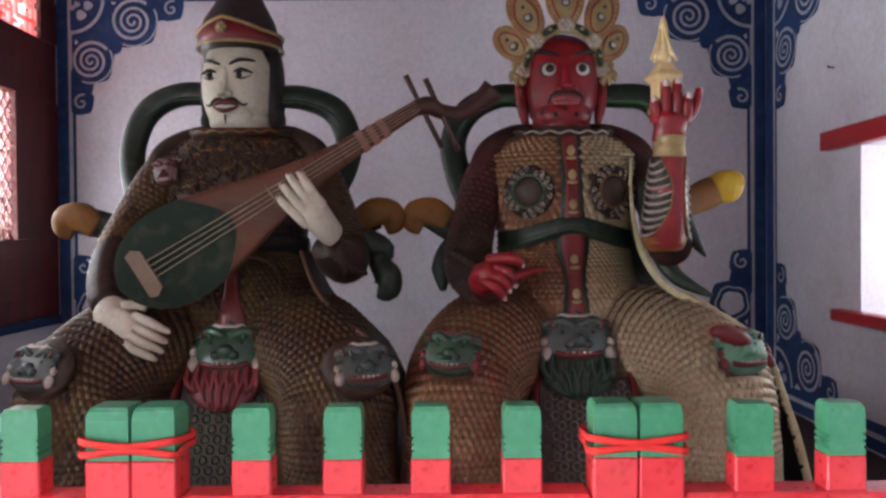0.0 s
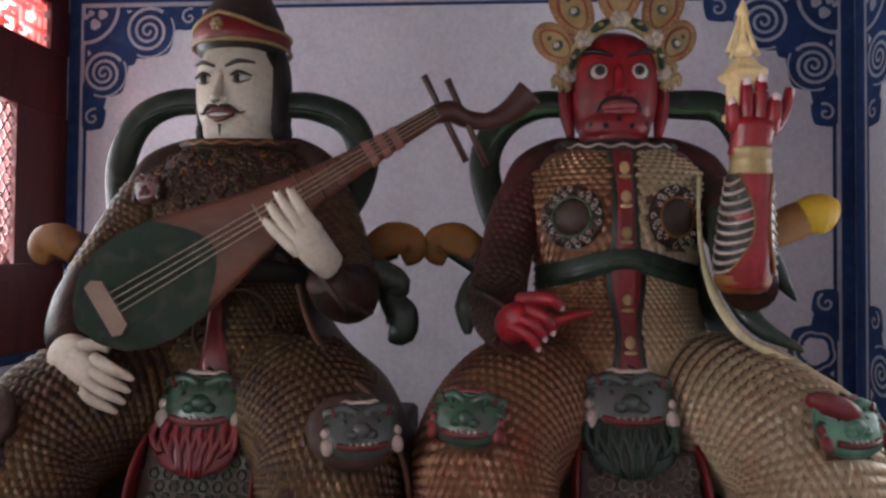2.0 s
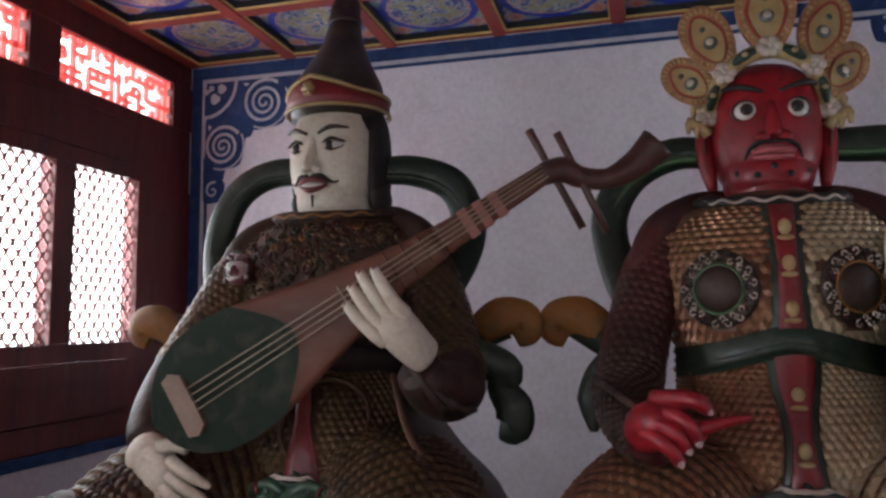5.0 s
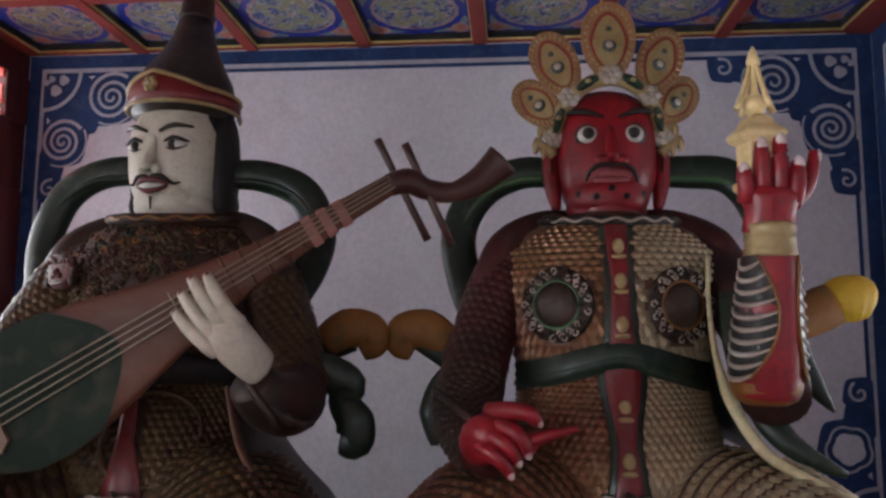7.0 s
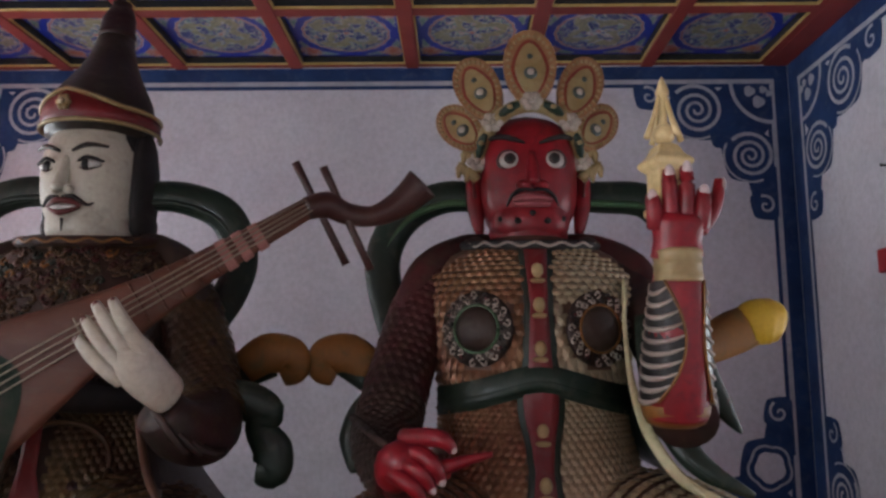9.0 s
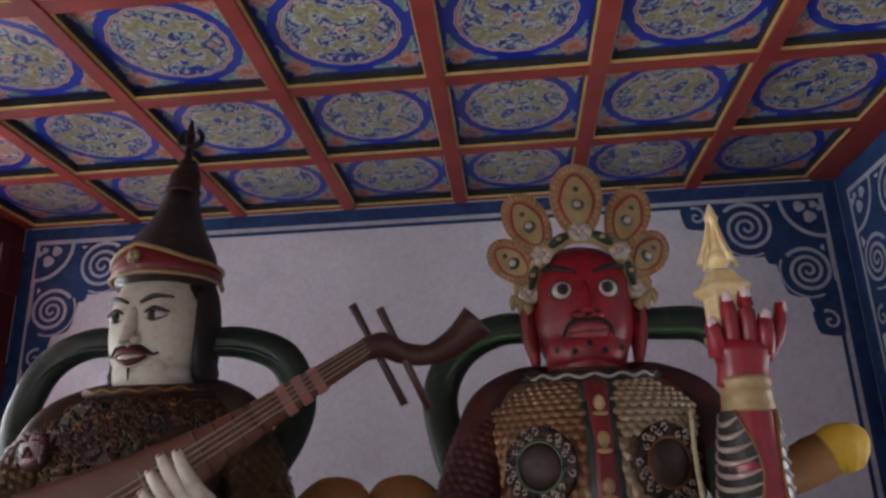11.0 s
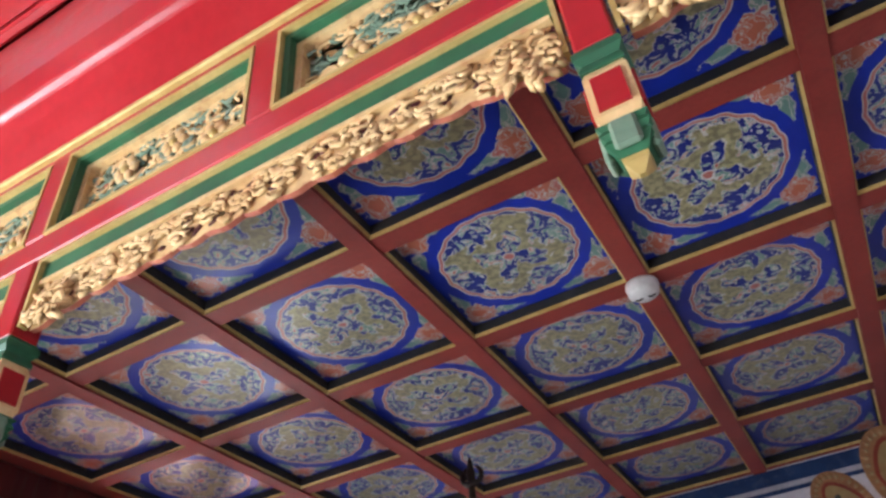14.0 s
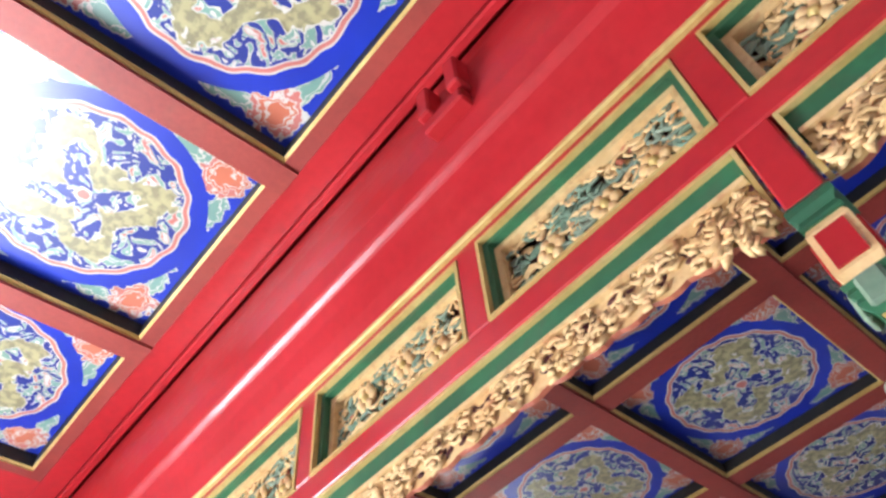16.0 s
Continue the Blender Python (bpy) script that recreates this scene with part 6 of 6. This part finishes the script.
            b.tube([at(0.006 * s, -0.172, -0.083), at(0.04 * s, -0.166, -0.083), at(0.072 * s, -0.148, -0.105), at(0.092 * s, -0.138, -0.098)], [0.005, 0.008, 0.005, 0.002], BLACK, n=6, steps=4)
            # hair at the temples
            b.ball(at(0.155 * s, 0.025, -0.02), (0.026, 0.075, 0.185), BLACK, R, nu=16, nv=12, box=0.9)
            b.ball(at(0.158 * s, 0.025, -0.145), (0.030, 0.068, 0.055), BLACK, R, nu=14, nv=8)
        b.tube([at(0, -0.148, ez + 0.025), at(0, -0.170, -0.02), at(0, -0.187, -0.06)], [0.014, 0.019, 0.021], skin, n=10, steps=3)
        b.tube([at(-0.058, -0.150, -0.106), at(-0.02, -0.168, -0.094), at(0.02, -0.168, -0.094), at(0.058, -0.150, -0.106)], [0.006, 0.010, 0.010, 0.006], LIP, n=8, steps=4)
        b.tube([at(-0.054, -0.150, -0.112), at(0, -0.168, -0.131), at(0.054, -0.150, -0.112)], [0.005, 0.010, 0.005], LIP, n=8, steps=4)
        b.tube([at(-0.042, -0.155, -0.110), at(0, -0.166, -0.112), at(0.042, -0.155, -0.110)], [0.006, 0.0095, 0.006], EYE_WHITE, n=8, steps=3)
        b.tube([at(0, -0.158, -0.145), at(0, -0.155, -0.185)], [0.005, 0.002], BLACK, n=6, steps=2)
        b.ball(at(0, 0.03, 0.09), (0.165, 0.155, 0.13), BLACK, R, nu=22, nv=12)
        # tall hat with peaked red band and trident tip
        hat = [(2.36, 0.163, 1.03, 0.0), (2.44, 0.168, 1.03, 0.005), (2.50, 0.155, 1.0, 0.02), (2.56, 0.125, 1.0, 0.04), (2.62, 0.096, 1.0, 0.06), (2.68, 0.075, 1.0, 0.08), (2.76, 0.058, 1.0, 0.10)]
        ring = lambda z, r, q, y: [Vector((hx - 0.03 * (z - 2.36) / 0.7, 3.09 + y, z)) + R @ Vector((r * math.cos(a), r * q * math.sin(a), 0)) for a in [2 * math.pi * k / 28 for k in range(28)]]
        b.grid([ring(*h) for h in hat], HAT_BROWN, close_u=True, caps=True)
        b.grid([ring(*h) for h in ((2.76, 0.06, 1, 0.10), (2.775, 0.064, 1, 0.103), (2.785, 0.058, 1, 0.106), (2.84, 0.056, 1, 0.12), (2.88, 0.042, 1, 0.135), (2.90, 0.03, 1, 0.14), (2.91, 0.034, 1, 0.14), (2.92, 0.02, 1, 0.142))], SLEEVE, close_u=True, caps=True)
        band = []
        for k in range(25):
            a = -2.3 + 4.6 * k / 24
            band.append((0.170 * math.sin(a), -0.176 * math.cos(a) + 0.005, a))
        rows = [[at(x, y, 0.155 + 0.02 * abs(a) * 0.3) for x, y, a in band], [at(x * 1.07, y * 1.05, 0.16) for x, y, a in band], [at(x * 1.06, y * 1.04, 0.215 + 0.045 * max(0, 1 - abs(a) / 0.9)) for x, y, a in band], [at(x * 0.94, y * 0.93, 0.215 + 0.045 * max(0, 1 - abs(a) / 0.9)) for x, y, a in band]]
        b.grid(rows, STRAP)
        b.tube(rows[1], 0.007, CROWN, n=6, steps=1)
        b.tube(rows[2], 0.008, CROWN, n=6, steps=1)
        for p in range(6):
            t = p * math.pi / 3
            b.ball(at(0.015 * math.cos(t), -0.188, 0.212 + 0.016 * math.sin(t)), (0.011, 0.012, 0.011), CROWN, nu=7, nv=5)
        b.ball(at(0, -0.198, 0.212), (0.011, 0.01, 0.011), SCALE_LIT, nu=8, nv=5)
        tx, ty = hx - 0.03, 3.235
        b.tube([(tx, ty, 2.90), (tx - 0.002, ty + 0.005, 2.97), (tx - 0.004, ty + 0.012, 3.03), (tx - 0.006, ty + 0.02, 3.105)], [0.018, 0.013, 0.02, 0.004], HAT_BROWN, n=8, steps=4)
        b.ball((tx - 0.003, ty + 0.008, 2.985), (0.035, 0.02, 0.014), HAT_BROWN, nu=10, nv=6)
        for s in (-1, 1):
            b.tube([(tx, ty + 0.008, 2.985), (tx + s * 0.038, ty + 0.01, 3.0), (tx + s * 0.042, ty + 0.014, 3.035), (tx + s * 0.022, ty + 0.016, 3.06)], [0.012, 0.012, 0.011, 0.005], HAT_BROWN, n=7, steps=4)
    return b


solid("guardian_statue", guardian("white").moved(WHITE_AT), "seated cream-faced guardian statue, tall dark hat, tarnished scale armour", "statue", group="seated guardian statues")
solid("guardian_statue", guardian("red").moved(RED_AT), "seated red-faced guardian statue, gold petal crown, gilt scale armour", "statue", group="seated guardian statues")

# ---------- lute ----------
A, Z = Vector((-1.262, 2.50, 1.375)), Vector((-0.19, 2.64, 2.045))
axis = (Z - A).normalized()
LEN = (Z - A).length
face = Vector((0.10, -1, 0.05))
face = (face - axis * face.dot(axis)).normalized()
across = face.cross(axis)
LM = Matrix((across, axis, face)).transposed().to_4x4()
lute = thing("lute", "pear-shaped lute with dark green belly and red-brown neck", "lute", at=A + WHITE_AT)
HALF = [(0, 0.02), (0.02, 0.08), (0.06, 0.135), (0.12, 0.172), (0.19, 0.183), (0.27, 0.17), (0.36, 0.142), (0.46, 0.108), (0.56, 0.078), (0.66, 0.056), (0.76, 0.043), (0.88, 0.034), (1.0, 0.028)]


def half(t):
    for (a, p), (c, q) in zip(HALF, HALF[1:]):
        if a <= t <= c:
            return p + (q - p) * (t - a) / (c - a)
    return HALF[-1][1]


def lute_shell(t0, t1, m, n=22, bow=0.0):
    """Slice of the lute: flat belly in front, rounded back. bow bends the end line."""
    b = Build()
    rows = []
    for k in range(n + 1):
        t = t0 + (t1 - t0) * k / n
        row = []
        for j in range(17):
            s = -1 + j / 8
            e = bow * (1 - s * s)
            tt = min(1, max(0, t + (e if t1 < 1 and k == n else 0)))
            h = half(t)
            row.append(LM @ Vector((h * s, tt * LEN, 0.012 * (1 - s ** 4))))
        for j in range(15, 0, -1):
            s = -1 + j / 8
            h = half(t)
            row.append(LM @ Vector((h * s, t * LEN, -min(0.10, h * 0.75) * math.sqrt(max(0, 1 - s * s)))))
        rows.append(row)
    b.grid(rows, m, close_u=True, caps=True)
    return b


part("body", lute_shell(0.0, 0.74, LUTE_BROWN, 34), lute, "red-brown pear-shaped body")
part("neck", lute_shell(0.742, 1.0, LUTE_BROWN), lute)
b = Build()
rows = []
for k in range(17):
    q = k / 16
    row = []
    for j in range(21):
        s = -1 + j / 10
        t = q * (0.27 + 0.10 * (1 - s * s))
        row.append(LM @ Vector((half(t) * s * 0.992, t * LEN, 0.0145 - 0.008 * s ** 4)))
    rows.append(row)
b.grid(rows, LUTE_GREEN)
part("painted_belly", b, lute, "dark green painted belly")
for k in range(4):
    x = (k - 1.5)
    b = Build()
    b.tube([LM @ Vector((x * 0.022, 0.10 * LEN, 0.026)), LM @ Vector((x * 0.011, 1.0 * LEN, 0.02))], 0.0022, STRING, n=5, steps=1)
    part("string", b, lute)
for k, t in enumerate((0.50, 0.62, 0.66, 0.70, 0.74, 0.78)):
    b = Build()
    h = half(t) * (0.92 if k else 0.5)
    b.tube([LM @ Vector((-h, t * LEN, 0.013)), LM @ Vector((h, t * LEN, 0.013))], 0.003, STRING if k == 0 else LUTE_BROWN, n=6, steps=1)
    part("fret", b, lute)
BINDING = paint("neck_binding", (0.34, 0.15, 0.12), (0.27, 0.11, 0.09), 0.5)
for t0 in (0.80, 0.836, 0.872):
    b = Build()
    for q in range(4):
        t = t0 + 0.0052 * q
        h = half(t) + 0.001
        b.tube([LM @ Vector((h * math.cos(a), t * LEN, -0.004 + (0.018 if math.sin(a) > 0 else 0.03) * math.sin(a))) for a in [2 * math.pi * k / 14 for k in range(15)]], 0.004, BINDING, n=5, steps=1)
    part("binding", b, lute, "pale pink cord binding")
b = Build()
b.plate([(-0.085, -0.028), (0.085, -0.028), (0.095, 0.0), (0.075, 0.028), (-0.075, 0.028), (-0.095, 0.0)], LM @ Matrix.Translation((0, 0.085 * LEN, 0.012)), 0.016, paint("bridge_wood", (0.17, 0.11, 0.07), (0.13, 0.08, 0.05), 0.5))
part("bridge", b, lute, "light wooden bridge")
b = Build()
local = lambda x, y, z: Vector((x, y, z)) - A
b.tube([local(-0.20, 2.64, 2.04), local(-0.15, 2.66, 2.055), local(-0.10, 2.68, 2.035), local(-0.03, 2.69, 2.03), local(0.04, 2.70, 2.065), local(0.10, 2.70, 2.12)], [0.03, 0.036, 0.03, 0.028, 0.038, 0.05], LUTE_DARK, n=12, steps=5, flat=0.9)
part("scroll_head", b, lute, "curved red-brown scroll head")
for (x0, z0), (x1, z1) in (((-0.235, 2.168), (-0.10, 1.90)), ((-0.16, 2.155), (-0.035, 1.885))):
    b = Build()
    q = [local(x0, 2.655, z0), local(x0 + (x1 - x0) * 0.33, 2.665, z0 + (z1 - z0) * 0.33), local(x1, 2.69, z1)]
    b.tube(q, [0.012, 0.010, 0.011], LUTE_DARK, n=9, steps=2)
    part("tuning_peg", b, lute, "dark wooden tuning peg")

# ---------- pagoda ornament ----------
pag = thing("pagoda_ornament", "gilt miniature pagoda held over the raised palm", "ornament", at=Vector((0.708, 2.478, 2.0)) + RED_AT)
YELLOW_GILT = paint("pagoda_gilt", (0.72, 0.55, 0.29), (0.6, 0.43, 0.2), 0.4, 0.1, scale=14, bump=0.15, dirt=(0.36, 0.2, 0.06), wear=0.3)


def tier(prof, n=8, turn=0.5, m=YELLOW_GILT, smooth=False):
    b = Build()
    b.grid([[(r * math.cos(a), r * math.sin(a), z) for a in [2 * math.pi * (k + turn) / n for k in range(n)]] for z, r in prof], m, close_u=True, smooth=smooth, caps=True)
    return b


part("base_plate", tier([(-0.05, 0.034), (-0.012, 0.05), (-0.006, 0.058), (0.008, 0.058), (0.012, 0.05)], 4, 0.65), pag)
part("body", tier([(0.012, 0.044), (0.05, 0.046), (0.100, 0.047)], 4, 0.65), pag)
part("eave", tier([(0.100, 0.050), (0.112, 0.066), (0.120, 0.070), (0.126, 0.068), (0.142, 0.046), (0.162, 0.034), (0.168, 0.024)], 4, 0.65), pag)
b = Build()
b.ball((0, 0, 0.193), (0.027, 0.027, 0.027), YELLOW_GILT, nu=16, nv=10)
part("globe", b, pag)
part("spire", tier([(0.212, 0.018), (0.225, 0.010), (0.285, 0.008), (0.292, 0.015), (0.302, 0.0165), (0.312, 0.013), (0.325, 0.009), (0.340, 0.002)], 12, 0.5, YELLOW_GILT, True), pag)
for k in range(4):
    a = 0.35 + k * math.pi / 2
    b = Build()
    b.tube([(0.010 * math.cos(a), 0.010 * math.sin(a), 0.296), (0.026 * math.cos(a), 0.026 * math.sin(a), 0.24), (0.05 * math.cos(a), 0.05 * math.sin(a), 0.180)], [0.004, 0.006, 0.0085], YELLOW_GILT, n=7, steps=3)
    part("hanging_bar", b, pag)
